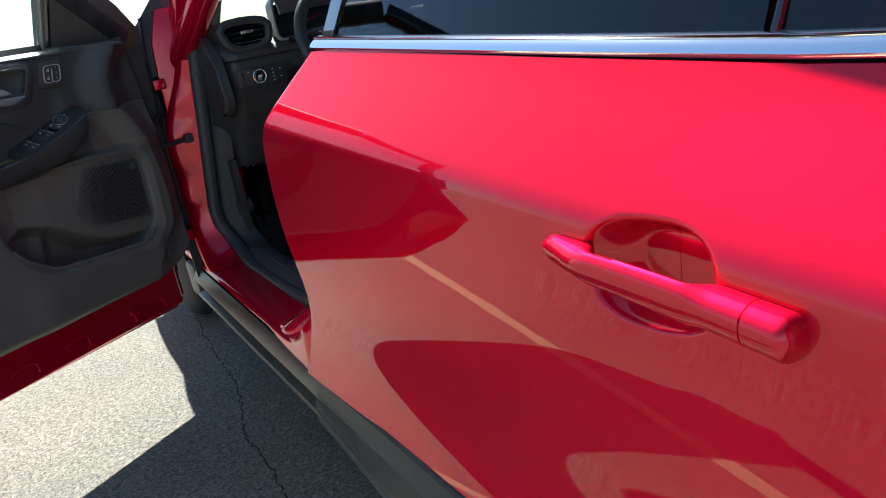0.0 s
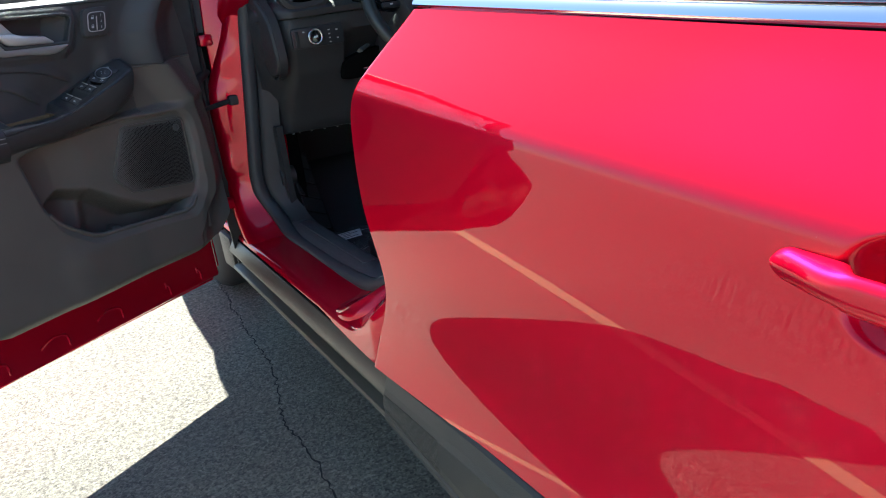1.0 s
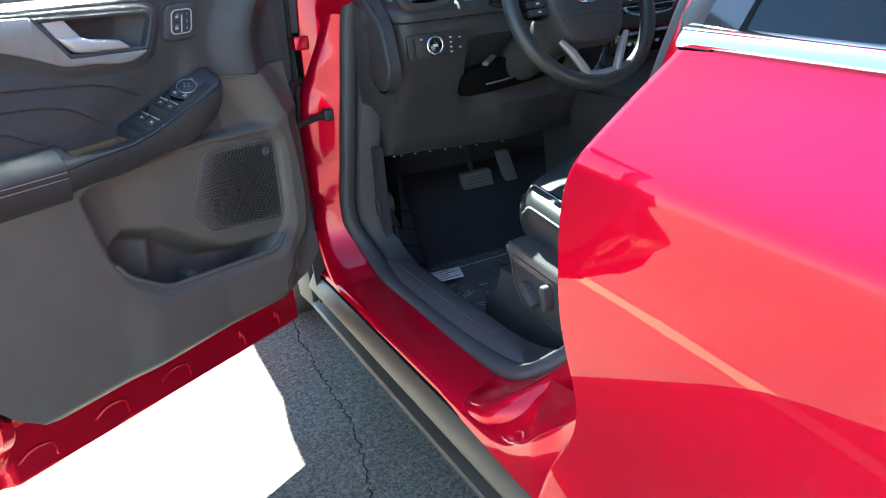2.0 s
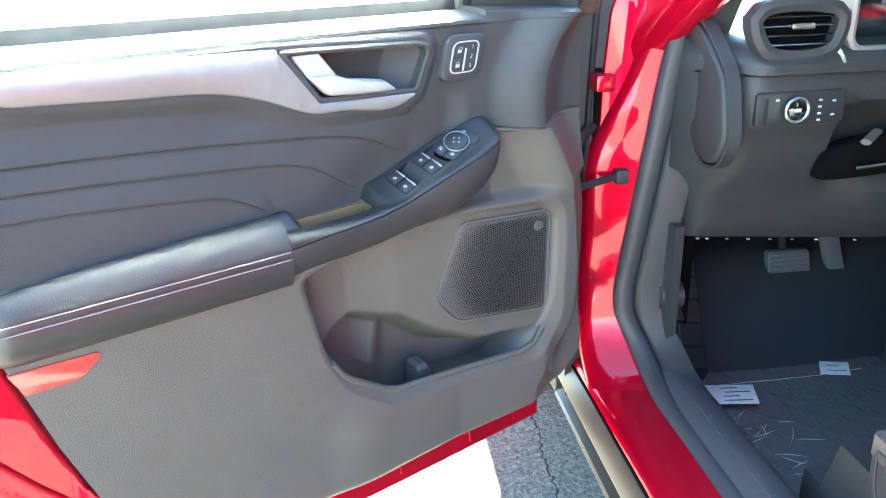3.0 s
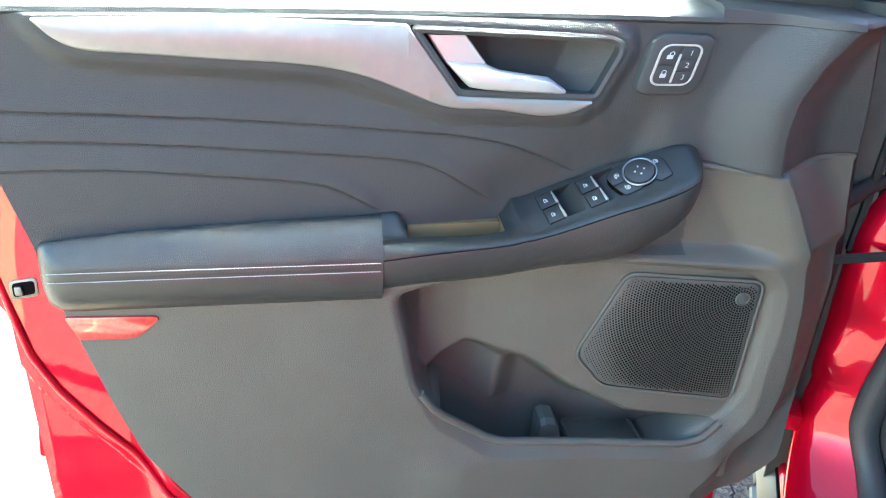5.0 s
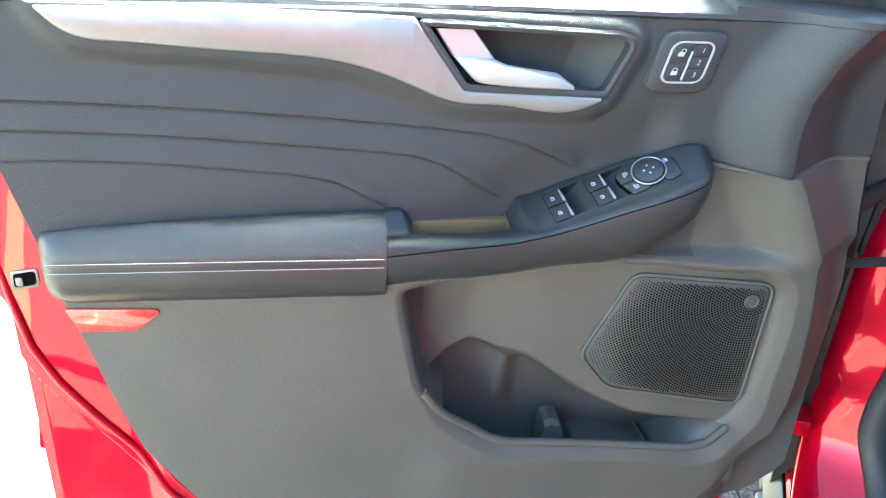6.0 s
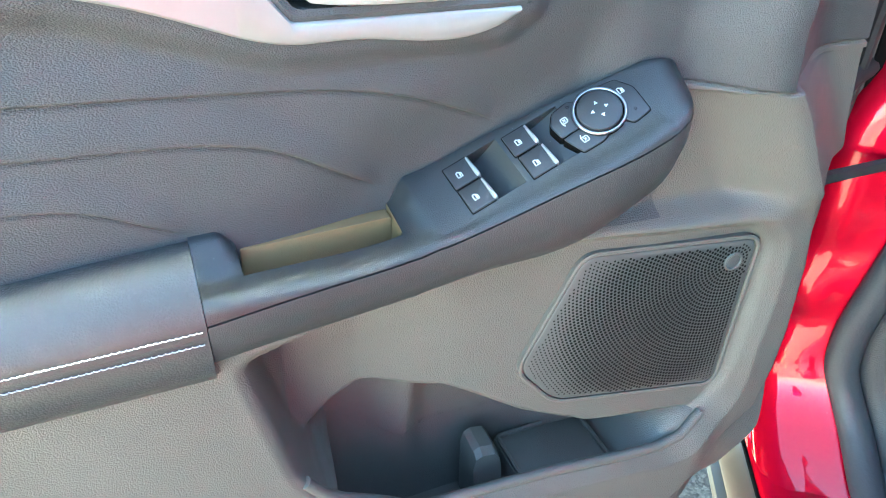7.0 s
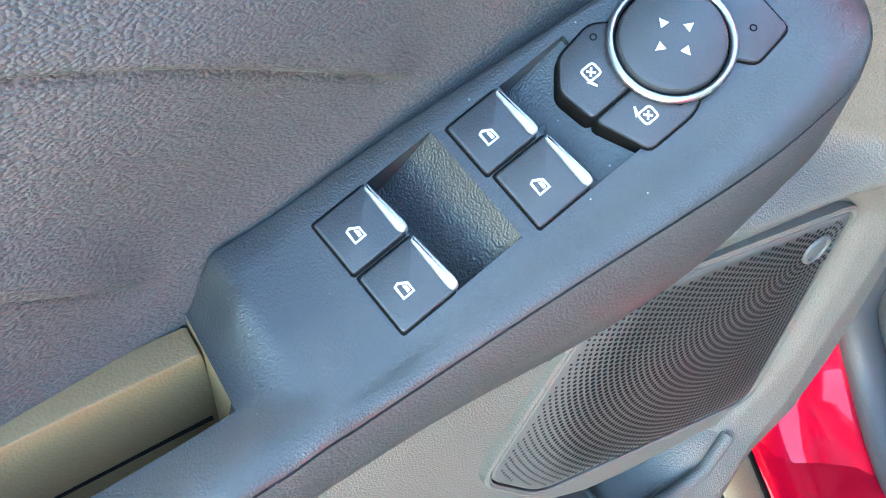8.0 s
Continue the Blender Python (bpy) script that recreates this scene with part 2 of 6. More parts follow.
def plate(outline, place, h0, h1, bevel=0.001, bm=None, mat=0, hollow=None):
    """A solid with the given outline between heights h0 and h1, its upper edge rounded. place(a, b, h) gives the point."""
    bm = bm or bmesh.new()
    rings = [(outline, h0), (outline, h1 - bevel), (shrink(outline, bevel * 0.3), h1 - bevel * 0.3), (shrink(outline, bevel), h1)]
    loops = [[bm.verts.new(place(a, b, h)) for a, b in o] for o, h in rings]
    n = len(outline)
    for lo, hi in zip(loops, loops[1:]):
        for i in range(n):
            f = bm.faces.new((lo[i], lo[(i + 1) % n], hi[(i + 1) % n], hi[i]))
            f.material_index = mat
    for loop in (loops[0], loops[-1]):
        f = bm.faces.new(loop)
        f.material_index = mat
    return bm


def loft(sections, bm=None, mat=0, closed=True, caps=True):
    """Skins rows of points; closed: each row is a ring."""
    bm = bm or bmesh.new()
    rows = [[bm.verts.new(p) for p in s] for s in sections]
    n = len(rows[0])
    for a, b in zip(rows, rows[1:]):
        for i in range(n if closed else n - 1):
            f = bm.faces.new((a[i], a[(i + 1) % n], b[(i + 1) % n], b[i]))
            f.material_index = mat
    if caps and closed:
        for r in (rows[0], rows[-1]):
            f = bm.faces.new(r)
            f.material_index = mat
    return bm


def shell(point, us, vs, thick, bm=None, mat=0):
    """A sheet of the points point(u, v), thick along its own normal, closed all round."""
    bm = bm or bmesh.new()
    P = [[Vector(point(u, v)) for v in vs] for u in us]
    nu, nv = len(us), len(vs)

    def normal(i, j):
        a = P[min(i + 1, nu - 1)][j] - P[max(i - 1, 0)][j]
        b = P[i][min(j + 1, nv - 1)] - P[i][max(j - 1, 0)]
        return a.cross(b).normalized()

    F = [[bm.verts.new(p) for p in row] for row in P]
    B = [[bm.verts.new(P[i][j] + normal(i, j) * thick) for j in range(nv)] for i in range(nu)]
    for i in range(nu - 1):
        for j in range(nv - 1):
            for g in (F, B):
                bm.faces.new((g[i][j], g[i + 1][j], g[i + 1][j + 1], g[i][j + 1])).material_index = mat
    for i in range(nu - 1):
        for j in (0, nv - 1):
            bm.faces.new((F[i][j], F[i + 1][j], B[i + 1][j], B[i][j])).material_index = mat
    for j in range(nv - 1):
        for i in (0, nu - 1):
            bm.faces.new((F[i][j], F[i][j + 1], B[i][j + 1], B[i][j])).material_index = mat
    return bm


def tube(path, radius, sides=10, bm=None, mat=0, closed=False, flat=1.0, up=Vector((0, 0, 1))):
    """A round (or flattened) bar along a path."""
    pts = [Vector(p) for p in path]
    rows = []
    n = len(pts)
    for i, p in enumerate(pts):
        t = (pts[(i + 1) % n] - pts[i - 1]) if closed else (pts[min(i + 1, n - 1)] - pts[max(i - 1, 0)])
        t.normalize()
        s = t.cross(up)
        s = s.normalized() if s.length > 1e-4 else t.cross(Vector((1, 0, 0))).normalized()
        w = s.cross(t)
        r = radius(i / (n - 1)) if callable(radius) else radius
        rows.append([p + s * (r * math.cos(k * math.tau / sides)) + w * (r * flat * math.sin(k * math.tau / sides)) for k in range(sides)])
    if closed:
        rows.append(rows[0])
        b2 = bm or bmesh.new()
        vs = [[b2.verts.new(q) for q in r] for r in rows[:-1]]
        for i in range(len(vs)):
            a, b = vs[i], vs[(i + 1) % len(vs)]
            for k in range(sides):
                b2.faces.new((a[k], a[(k + 1) % sides], b[(k + 1) % sides], b[k])).material_index = mat
        return b2
    return loft(rows, bm, mat)


def disc(place, ca, cb, r, h0, h1, bevel=0.0006, n=28, bm=None, mat=0):
    return plate([(ca + r * math.cos(k * math.tau / n), cb + r * math.sin(k * math.tau / n)) for k in range(n)], place, h0, h1, bevel, bm, mat)


def ring(place, ca, cb, r, rr, h, n=36, m=8, bm=None, mat=0):
    """A torus lying in a local plane."""
    bm = bm or bmesh.new()
    V = [[bm.verts.new(place(ca + (r + rr * math.cos(j * math.tau / m)) * math.cos(i * math.tau / n), cb + (r + rr * math.cos(j * math.tau / m)) * math.sin(i * math.tau / n), h + rr * math.sin(j * math.tau / m))) for j in range(m)] for i in range(n)]
    for i in range(n):
        for j in range(m):
            bm.faces.new((V[i][j], V[(i + 1) % n][j], V[(i + 1) % n][(j + 1) % m], V[i][(j + 1) % m])).material_index = mat
    return bm


def band(outline, width, place, h0, h1, bm=None, mat=0):
    """A raised frame that follows a closed outline."""
    bm = bm or bmesh.new()
    inner = shrink(outline, width)
    mid = shrink(outline, width / 2)
    loops = [[bm.verts.new(place(a, b, h)) for a, b in o] for o, h in ((outline, h0), (outline, h1 - width * 0.2), (mid, h1), (inner, h1 - width * 0.2), (inner, h0))]
    n = len(outline)
    for lo, hi in zip(loops, loops[1:] + loops[:1]):
        for i in range(n):
            bm.faces.new((lo[i], lo[(i + 1) % n], hi[(i + 1) % n], hi[i])).material_index = mat
    return bm


def rect(a0, b0, a1, b1, r=0.0, k=4):
    """A rectangle, its corners rounded by r."""
    if r <= 0:
        return [(a0, b0), (a1, b0), (a1, b1), (a0, b1)]
    out = []
    for ca, cb, s in ((a1 - r, b0 + r, -90), (a1 - r, b1 - r, 0), (a0 + r, b1 - r, 90), (a0 + r, b0 + r, 180)):
        out += [(ca + r * math.cos(radians(s + 90 * i / k)), cb + r * math.sin(radians(s + 90 * i / k))) for i in range(k + 1)]
    return out


def block(lo, hi, bevel=0.004, bm=None, mat=0):
    """A box with rounded edges."""
    bm = bm or bmesh.new()
    M = Matrix.LocRotScale((Vector(lo) + Vector(hi)) / 2, None, Vector(hi) - Vector(lo))
    vs = bmesh.ops.create_cube(bm, size=1.0, matrix=M)["verts"]
    es = list({e for v in vs for e in v.link_edges})
    before = set(bm.faces)
    if bevel:
        bmesh.ops.bevel(bm, geom=es, offset=bevel, segments=2, affect="EDGES", profile=0.5)
    for f in bm.faces:
        if f not in before or bevel == 0:
            f.material_index = mat
    return bm


def lettering(text, size, place, ca, cb, h, bm, mat, turn=0.0):
    """Adds flat letters of the built-in font, centred at (ca, cb) in a local plane."""
    cu = bpy.data.curves.new("letters", "FONT")
    cu.body, cu.size, cu.align_x, cu.align_y = text, size, "CENTER", "CENTER"
    ob = bpy.data.objects.new("letters", cu)
    me = ob.to_mesh()
    c, s = math.cos(turn), math.sin(turn)
    vs = [bm.verts.new(place(ca + c * v.co.x - s * v.co.y, cb + s * v.co.x + c * v.co.y, h)) for v in me.vertices]
    for p in me.polygons:
        bm.faces.new([vs[i] for i in p.vertices]).material_index = mat
    ob.to_mesh_clear()
    bpy.data.objects.remove(ob)
    bpy.data.curves.remove(cu)


def interp(x, xs, ys):
    return float(np.interp(x, xs, ys))


def spline(xs, ys):
    """A smooth curve through the given values."""
    xs, ys = np.array(xs, float), np.array(ys, float)
    n = len(xs)
    h = np.diff(xs)
    A, r = np.zeros((n, n)), np.zeros(n)
    A[0, 0] = A[-1, -1] = 1.0
    for i in range(1, n - 1):
        A[i, i - 1 : i + 2] = h[i - 1], 2 * (h[i - 1] + h[i]), h[i]
        r[i] = 6 * ((ys[i + 1] - ys[i]) / h[i] - (ys[i] - ys[i - 1]) / h[i - 1])
    m = np.linalg.solve(A, r)

    def at(x):
        i = int(np.clip(np.searchsorted(xs, x) - 1, 0, len(xs) - 2))
        l, t = xs[i + 1] - xs[i], min(max(x, xs[0]), xs[-1])
        a, b = (xs[i + 1] - t) / l, (t - xs[i]) / l
        return float(a * ys[i] + b * ys[i + 1] + ((a**3 - a) * m[i] + (b**3 - b) * m[i + 1]) * l * l / 6)

    return at


def steps(a, b, n):
    return [a + (b - a) * i / n for i in range(n + 1)]


# ---- ground ----
bm = bmesh.new()
xs = sorted(set(steps(-300, -6, 6) + steps(-6, 6, 24) + steps(6, 300, 6)))
V = [[bm.verts.new((x, y, 0)) for y in xs] for x in xs]
for i in range(len(xs) - 1):
    for j in range(len(xs) - 1):
        bm.faces.new((V[i][j], V[i + 1][j], V[i + 1][j + 1], V[i][j + 1]))
tagged(part("ground", bm, ASPHALT), "worn grey asphalt with fine pale stone in it", "ground", kind="structure")


def ground_crack(name, line, width):
    r = random.Random(5)
    pts = []
    for (ax, ay), (bx, by) in zip(line, line[1:]):
        k = max(2, int(math.hypot(bx - ax, by - ay) / 0.012))
        pts += [(ax + (bx - ax) * i / k + r.uniform(-0.006, 0.006), ay + (by - ay) * i / k) for i in range(k)]
    b = bmesh.new()
    L = [(b.verts.new((x - w, y, 0.0012)), b.verts.new((x + w, y, 0.0012))) for x, y in pts for w in [width * r.uniform(0.25, 1.0)]]
    for p, q in zip(L, L[1:]):
        b.faces.new((p[0], p[1], q[1], q[0]))
    tagged(part(name, b, CRACK, smooth=False), "thin dark jagged crack running through the asphalt", "crack", kind="structure")


ground_crack("asphalt_crack", [(0.09, 2.1), (0.062, 1.68), (0.045, 1.56), (0.05, 1.46), (0.03, 1.36), (0.035, 1.30), (0.027, 1.2), (0.026, 1.07), (0.02, 0.99), (0.006, 0.91), (-0.012, 0.83), (-0.036, 0.73), (-0.055, 0.66), (-0.053, 0.59), (-0.05, 0.48), (-0.049, 0.41), (-0.07, 0.2), (-0.05, -0.3)], 0.0034)
ground_crack("asphalt_crack", [(0.022, 1.0), (0.08, 0.985), (0.15, 1.0), (0.24, 0.97)], 0.0022)
b = bmesh.new()
L = [(b.verts.new((-1.015 - 0.19 * (y - 0.3) - w, y, 0.002)), b.verts.new((-0.955 - 0.19 * (y - 0.3) + w, y, 0.002))) for y in steps(-5.0, 6.0, 80) for w in [random.uniform(-0.004, 0.004)]]
for p, q in zip(L, L[1:]):
    b.faces.new((p[0], p[1], q[1], q[0]))
tagged(part("parking_line", b, YELLOW, smooth=False), "worn yellow parking line painted on the asphalt", "parking line", kind="structure")

# ---- the car ----
car = empty("car", (0.94, 0.0, 0.0))
tagged(car, "shiny red compact SUV with its driver's door open", "car")

# Front door, standing open 60 degrees: u from hinge to latch, n towards the cabin, w up.
HINGE = Vector((0.05, 1.10, 0.0))
DU = Vector((-math.cos(radians(30)), -math.sin(radians(30)), 0))
DN = Vector((math.sin(radians(30)), -math.cos(radians(30)), 0))


def D(u, n, w):
    return HINGE + DU * u + DN * n + Vector((0, 0, w))


def inside(p, poly):
    x, y = p
    hit = False
    for i in range(len(poly)):
        (ax, ay), (bx, by) = poly[i - 1], poly[i]
        if (ay > y) != (by > y) and x < (bx - ax) * (y - ay) / (by - ay) + ax:
            hit = not hit
    return hit


def edge_distance(p, poly, closed=True):
    x, y = p
    best = 9.0
    for i in range(0 if closed else 1, len(poly)):
        (ax, ay), (bx, by) = poly[i - 1], poly[i]
        dx, dy = bx - ax, by - ay
        t = ((x - ax) * dx + (y - ay) * dy) / (dx * dx + dy * dy + 1e-12)
        t = min(1.0, max(0.0, t))
        best = min(best, math.hypot(x - ax - t * dx, y - ay - t * dy))
    return best


# outlines on the door, as (u, w)
SILVER_OUT = [(0.986, 1.129), (0.974, 1.113), (0.960, 1.104), (0.926, 1.099), (0.823, 1.091), (0.714, 1.081), (0.656, 1.061), (0.622, 1.048), (0.597, 1.041), (0.560, 1.039), (0.455, 1.038), (0.444, 1.049), (0.596, 1.053), (0.650, 1.126), (0.82, 1.131)]
RECESS = [(0.646, 1.124), (0.430, 1.117), (0.416, 1.111), (0.414, 1.100), (0.438, 1.049), (0.594, 1.054)]
POCKET = [(0.657, 0.83), (0.6297, 0.7024), (0.6036, 0.6587), (0.5253, 0.6035), (0.4127, 0.592), (0.2389, 0.5785), (0.1913, 0.6174), (0.176, 0.66), (0.170, 0.755), (0.174, 0.815), (0.205, 0.846), (0.34, 0.858), (0.4167, 0.860), (0.4914, 0.852), (0.60, 0.845)]
SPEAKER = [(0.366, 0.832), (0.192, 0.821), (0.198, 0.645), (0.378, 0.669), (0.417, 0.716)]
CREASES = [
    [(1.08, 1.048), (1.03, 1.0444), (0.96, 1.040), (0.858, 1.0323), (0.747, 1.0228), (0.656, 1.0139), (0.602, 1.0085), (0.5716, 1.005), (0.524, 0.995), (0.481, 0.976), (0.448, 0.959)],
    [(1.08, 1.020), (1.035, 1.0165), (0.9645, 1.012), (0.862, 1.0033), (0.748, 0.991), (0.668, 0.984), (0.630, 0.977), (0.601, 0.9658), (0.576, 0.949), (0.538, 0.923)],
    [(1.08, 0.990), (1.0356, 0.9866), (0.984, 0.985), (0.918, 0.9798), (0.837, 0.970), (0.744, 0.958), (0.7195, 0.949), (0.695, 0.9345), (0.672, 0.921)],
]
CREASES = [chaikin(c, 2, closed=False) for c in CREASES]
POCKET = rounded(POCKET, 0.014, 4)


def back_plane(u):
    """The trim's mean depth."""
    return 0.046 + 0.14 * (u - 0.47) ** 2


def crease_height(c, u):
    us = [p[0] for p in c][::-1]
    ws = [p[1] for p in c][::-1]
    return float(np.interp(u, us, ws)) if us[0] - 0.01 <= u else -1


RIDGE = lambda w: interp(w, [0.50, 0.554, 0.60, 0.65, 0.70, 0.784, 0.866, 0.944, 0.966, 0.968, 1.014, 1.053, 1.094, 1.135], [0.235, 0.190, 0.140, 0.130, 0.128, 0.1335, 0.148, 0.188, 0.203, 0.213, 0.217, 0.213, 0.193, 0.160])


def trim_depth(u, w):
    n = back_plane(u)
    # bulge towards the hinge side, falling away to the edge
    ur = RIDGE(w)
    n += 0.034 * smoothstep((ur + 0.09 - u) / 0.08)
    n -= 0.062 * smoothstep((ur - u + 0.006) / 0.110) + (0.013 if w > 0.967 else 0.016) * smoothstep((ur - u + 0.002) / 0.012)
    low = smoothstep((0.872 - w) / 0.03)
    nl = interp(u, [0.2, 0.4, 0.6, 0.7, 1.05], [0.088, 0.078, 0.086, 0.086, 0.084])
    nl -= (0.35 + 0.65 * smoothstep((w - 0.50) / 0.12)) * (0.058 * smoothstep((ur - u + 0.006) / 0.100) + 0.014 * smoothstep((ur - u + 0.002) / 0.014))
    n = n * (1 - low) + nl * low
    n += 0.010 * low * smoothstep((0.62 - w) / 0.05) * smoothstep((0.66 - u) / 0.1) * smoothstep((u - 0.17) / 0.05)
    n -= 0.030 * smoothstep((0.489 - w) / 0.045) ** 2
    if w > 0.93:
        # silver accent lies on a raised lip; the pull sits in a recess
        if inside((u, w), RECESS):
            d = edge_distance((u, w), RECESS)
            ramp = min(1.0, max(0.0, (u - 0.422 + 0.35 * (w - 1.085)) / 0.050))
            n -= (0.006 + 0.026 * ramp) * smoothstep(d / 0.004)
        elif inside((u, w), SILVER_OUT):
            n += 0.009 * smoothstep((1.137 - w) / 0.006)
        elif w < 1.135:
            d = min(edge_distance((u, w), SILVER_OUT), edge_distance((u, w), RECESS))
            n += 0.009 * smoothstep(1 - (d - 0.004) / 0.020) * smoothstep((1.137 - w) / 0.006)
    # hollow behind the grip
    if 0.33 < u < 0.645 and w < 1.08:
        edge = interp(u, [0.33, 0.354, 0.395, 0.459, 0.5165, 0.56, 0.645], [1.0, 0.990, 0.9747, 0.9496, 0.926, 0.911, 0.88])
        n -= 0.0125 * smoothstep((edge + 0.080 - w) / 0.080) * smoothstep((u - 0.335) / 0.05) * smoothstep((0.64 - u) / 0.13) * (1 - low)
    if 0.89 < w < 1.085 and u > 0.44:
        for k, c in enumerate(CREASES):
            if u < c[-1][0] - 0.004:
                continue
            hw = crease_height(c, u)
            if hw < 0:
                continue
            s = hw - w
            fade = smoothstep((u - c[-1][0] + 0.004) / 0.022)
            n += fade * (0.0032 * smoothstep((0.0005 - s) / 0.0020) * (1 - smoothstep((-s - 0.004) / 0.026)) - 0.0014 * math.exp(-((s - 0.0005) / 0.0015) ** 2))
    if w < 0.875 and 0.10 < u < 0.70:
        d = edge_distance((u, w), POCKET)
        # broad bevel down to the bin's mouth and the speaker pocket
        broad = 0.008 + 0.010 * smoothstep((0.68 - w) / 0.06) + 0.004 * smoothstep((0.3 - u) / 0.06)
        cut = 0.5 * smoothstep((0.86 - w) / 0.02)
        if not inside((u, w), POCKET):
            n -= cut * max(0.0, broad - d)
        else:
            n -= cut * broad
            plateau = interp(u, [0.15, 0.20, 0.30, 0.38, 0.48, 0.56, 0.62, 0.66], [0.072, 0.069, 0.063, 0.054, 0.040, 0.022, 0.018, 0.055])
            wl = interp(u, [0.15, 0.203, 0.334, 0.408, 0.447, 0.484, 0.518, 0.540, 0.558, 0.585, 0.609, 0.63], [0.605, 0.609, 0.626, 0.6615, 0.688, 0.712, 0.718, 0.726, 0.729, 0.7125, 0.686, 0.65])
            floor = -0.022 + 0.018 * math.exp(-((u - 0.503 - 0.13 * (0.67 - w)) / 0.020) ** 2)
            deep = smoothstep((wl + 0.004 - w) / interp(u, [0.40, 0.53], [0.052, 0.034]))
            m = plateau * (1 - deep) + floor * deep
            k = smoothstep((d + 0.001) / (0.012 if u > 0.6 or w < 0.66 else 0.015))
            n = n * (1 - k) + m * k
    # parting line across the front of the trim
    if u < 0.33:
        sw = interp(u, [0.10, 0.20, 0.213, 0.32], [0.974, 0.968, 0.966, 0.978])
        n -= 0.0035 * math.exp(-((w - sw) / 0.0013) ** 2)
    return n


def rear_edge(w):
    return interp(w, [0.44, 0.47, 0.51, 0.56, 0.63, 0.715, 0.784, 0.831, 0.908, 0.981, 1.15], [0.74, 0.82, 0.868, 0.905, 0.950, 0.978, 0.996, 1.010, 1.024, 1.042, 1.060])


def front_edge(w):
    return interp(w, [0.454, 0.464, 0.476, 0.519, 0.599, 0.675, 0.79, 0.862, 0.957, 1.053, 1.135], [0.27, 0.19, 0.140, 0.085, 0.050, 0.050, 0.046, 0.057, 0.071, 0.078, 0.089])


# red shell
LAND_W = [0.50, 0.552, 0.598, 0.651, 0.704, 0.753, 0.82, 0.90, 1.12]
LAND_U = [0.885, 0.932, 0.964, 1.006, 1.042, 1.064, 1.076, 1.088, 1.10]


def shell_in(u, w):
    n = -0.05 * smoothstep((0.97 - u) / 0.02) * smoothstep((u - 0.12) / 0.04) * smoothstep((w - 0.46) / 0.03)
    n += -0.050 * smoothstep((0.47 - w) / 0.05)
    r = smoothstep((u - min(0.985, rear_edge(max(w, 0.5)) - 0.018)) / 0.03)
    up = smoothstep((w - 0.33) / 0.16)
    n = n * (1 - r) + r * (up * interp(u, [0.98, 1.03, 1.070, 1.084, 1.092, 1.097, 1.104], [0.048, 0.047, 0.046, 0.042, 0.024, -0.02, -0.055]) - 0.07 * (1 - up) + 0.024 * up * smoothstep((0.975 - u) / 0.05))
    # step outside the seal land, then the folded outer skin
    out = u - interp(w, LAND_W, LAND_U)
    n -= r * (0.010 * smoothstep((out - 0.002) / 0.005) + 0.008 * smoothstep((out - 0.030) / 0.003))
    n -= 0.06 * smoothstep((0.09 - u) / 0.05)
    n -= 0.03 * smoothstep((0.312 - w) / 0.02)
    return n


def shell_out(u, w):
    return interp(w, [0.28, 0.40, 0.60, 0.90, 0.95, 1.0, 1.13], [-0.115, -0.125, -0.13, -0.128, -0.12, -0.085, -0.045])


def door_low(u):
    return interp(u, [0.0, 0.03, 0.06, 0.5, 0.95, 1.03, 1.07, 1.104], [0.36, 0.305, 0.289, 0.293, 0.302, 0.325, 0.37, 0.46])


bm = bmesh.new()
us, rows = steps(0.03, 0.80, 52) + steps(0.803, 1.104, 150), 180
F, B = [], []
for u in us:
    lo = door_low(u)
    ws = [lo + (1.118 - lo) * j / rows for j in range(rows + 1)]
    far = lambda w: u + 0.036 * smoothstep((u - 1.0) / 0.10) * smoothstep((w - 0.78) / 0.10)
    F.append([bm.verts.new(D(far(w), shell_in(u, w), w)) for w in ws])
    B.append([bm.verts.new(D(far(w), min(shell_out(u, w), shell_in(u, w) - 0.004), w)) for w in ws])
for i in range(len(us) - 1):
    for j in range(rows):
        bm.faces.new((F[i][j], F[i + 1][j], F[i + 1][j + 1], F[i][j + 1]))
        bm.faces.new((B[i][j], B[i + 1][j], B[i + 1][j + 1], B[i][j + 1]))
    for j in (0, rows):
        bm.faces.new((F[i][j], F[i + 1][j], B[i + 1][j], B[i][j]))
for j in range(rows):
    for i in (0, len(us) - 1):
        bm.faces.new((F[i][j], F[i][j + 1], B[i][j + 1], B[i][j]))
front_door = part("front_door", bm, RED, car, "red front door standing open, dark grey inner trim")

rows_ = []
for w in steps(0.50, 1.155, 30):
    f = front_edge(min(w, 1.13))
    n0 = trim_depth(f + 0.002, min(w, 1.13)) - 0.006
    rows_.append([D(f + 0.012, n0 - 0.012, w), D(f + 0.003, n0 + 0.001, w), D(f - 0.006, n0 - 0.004, w), D(f - 0.022, n0 - 0.022, w), D(f - 0.060, -0.045, w), D(f - 0.064, -0.080, w), D(f + 0.02, -0.03, w)])
part("edge_cover", loft(rows_), RUBBER, front_door, "black rubber cover at the hinge edge")
ridge = [(interp(w, LAND_W, LAND_U), w) for w in steps(0.50, 0.86, 60)]
part("seal_land", tube([D(u + 0.001, shell_in(u, w) + 0.0016, w) for u, w in ridge], 0.0042, 10), RED, front_door)
part("edge_pad", plate(rounded([(1.086, 0.650), (1.074, 0.648), (1.068, 0.580), (1.094, 0.583)], 0.005, 3), lambda a, b, h: D(a, 0.012 + h, b), -0.03, 0.004, 0.002), RED, front_door)

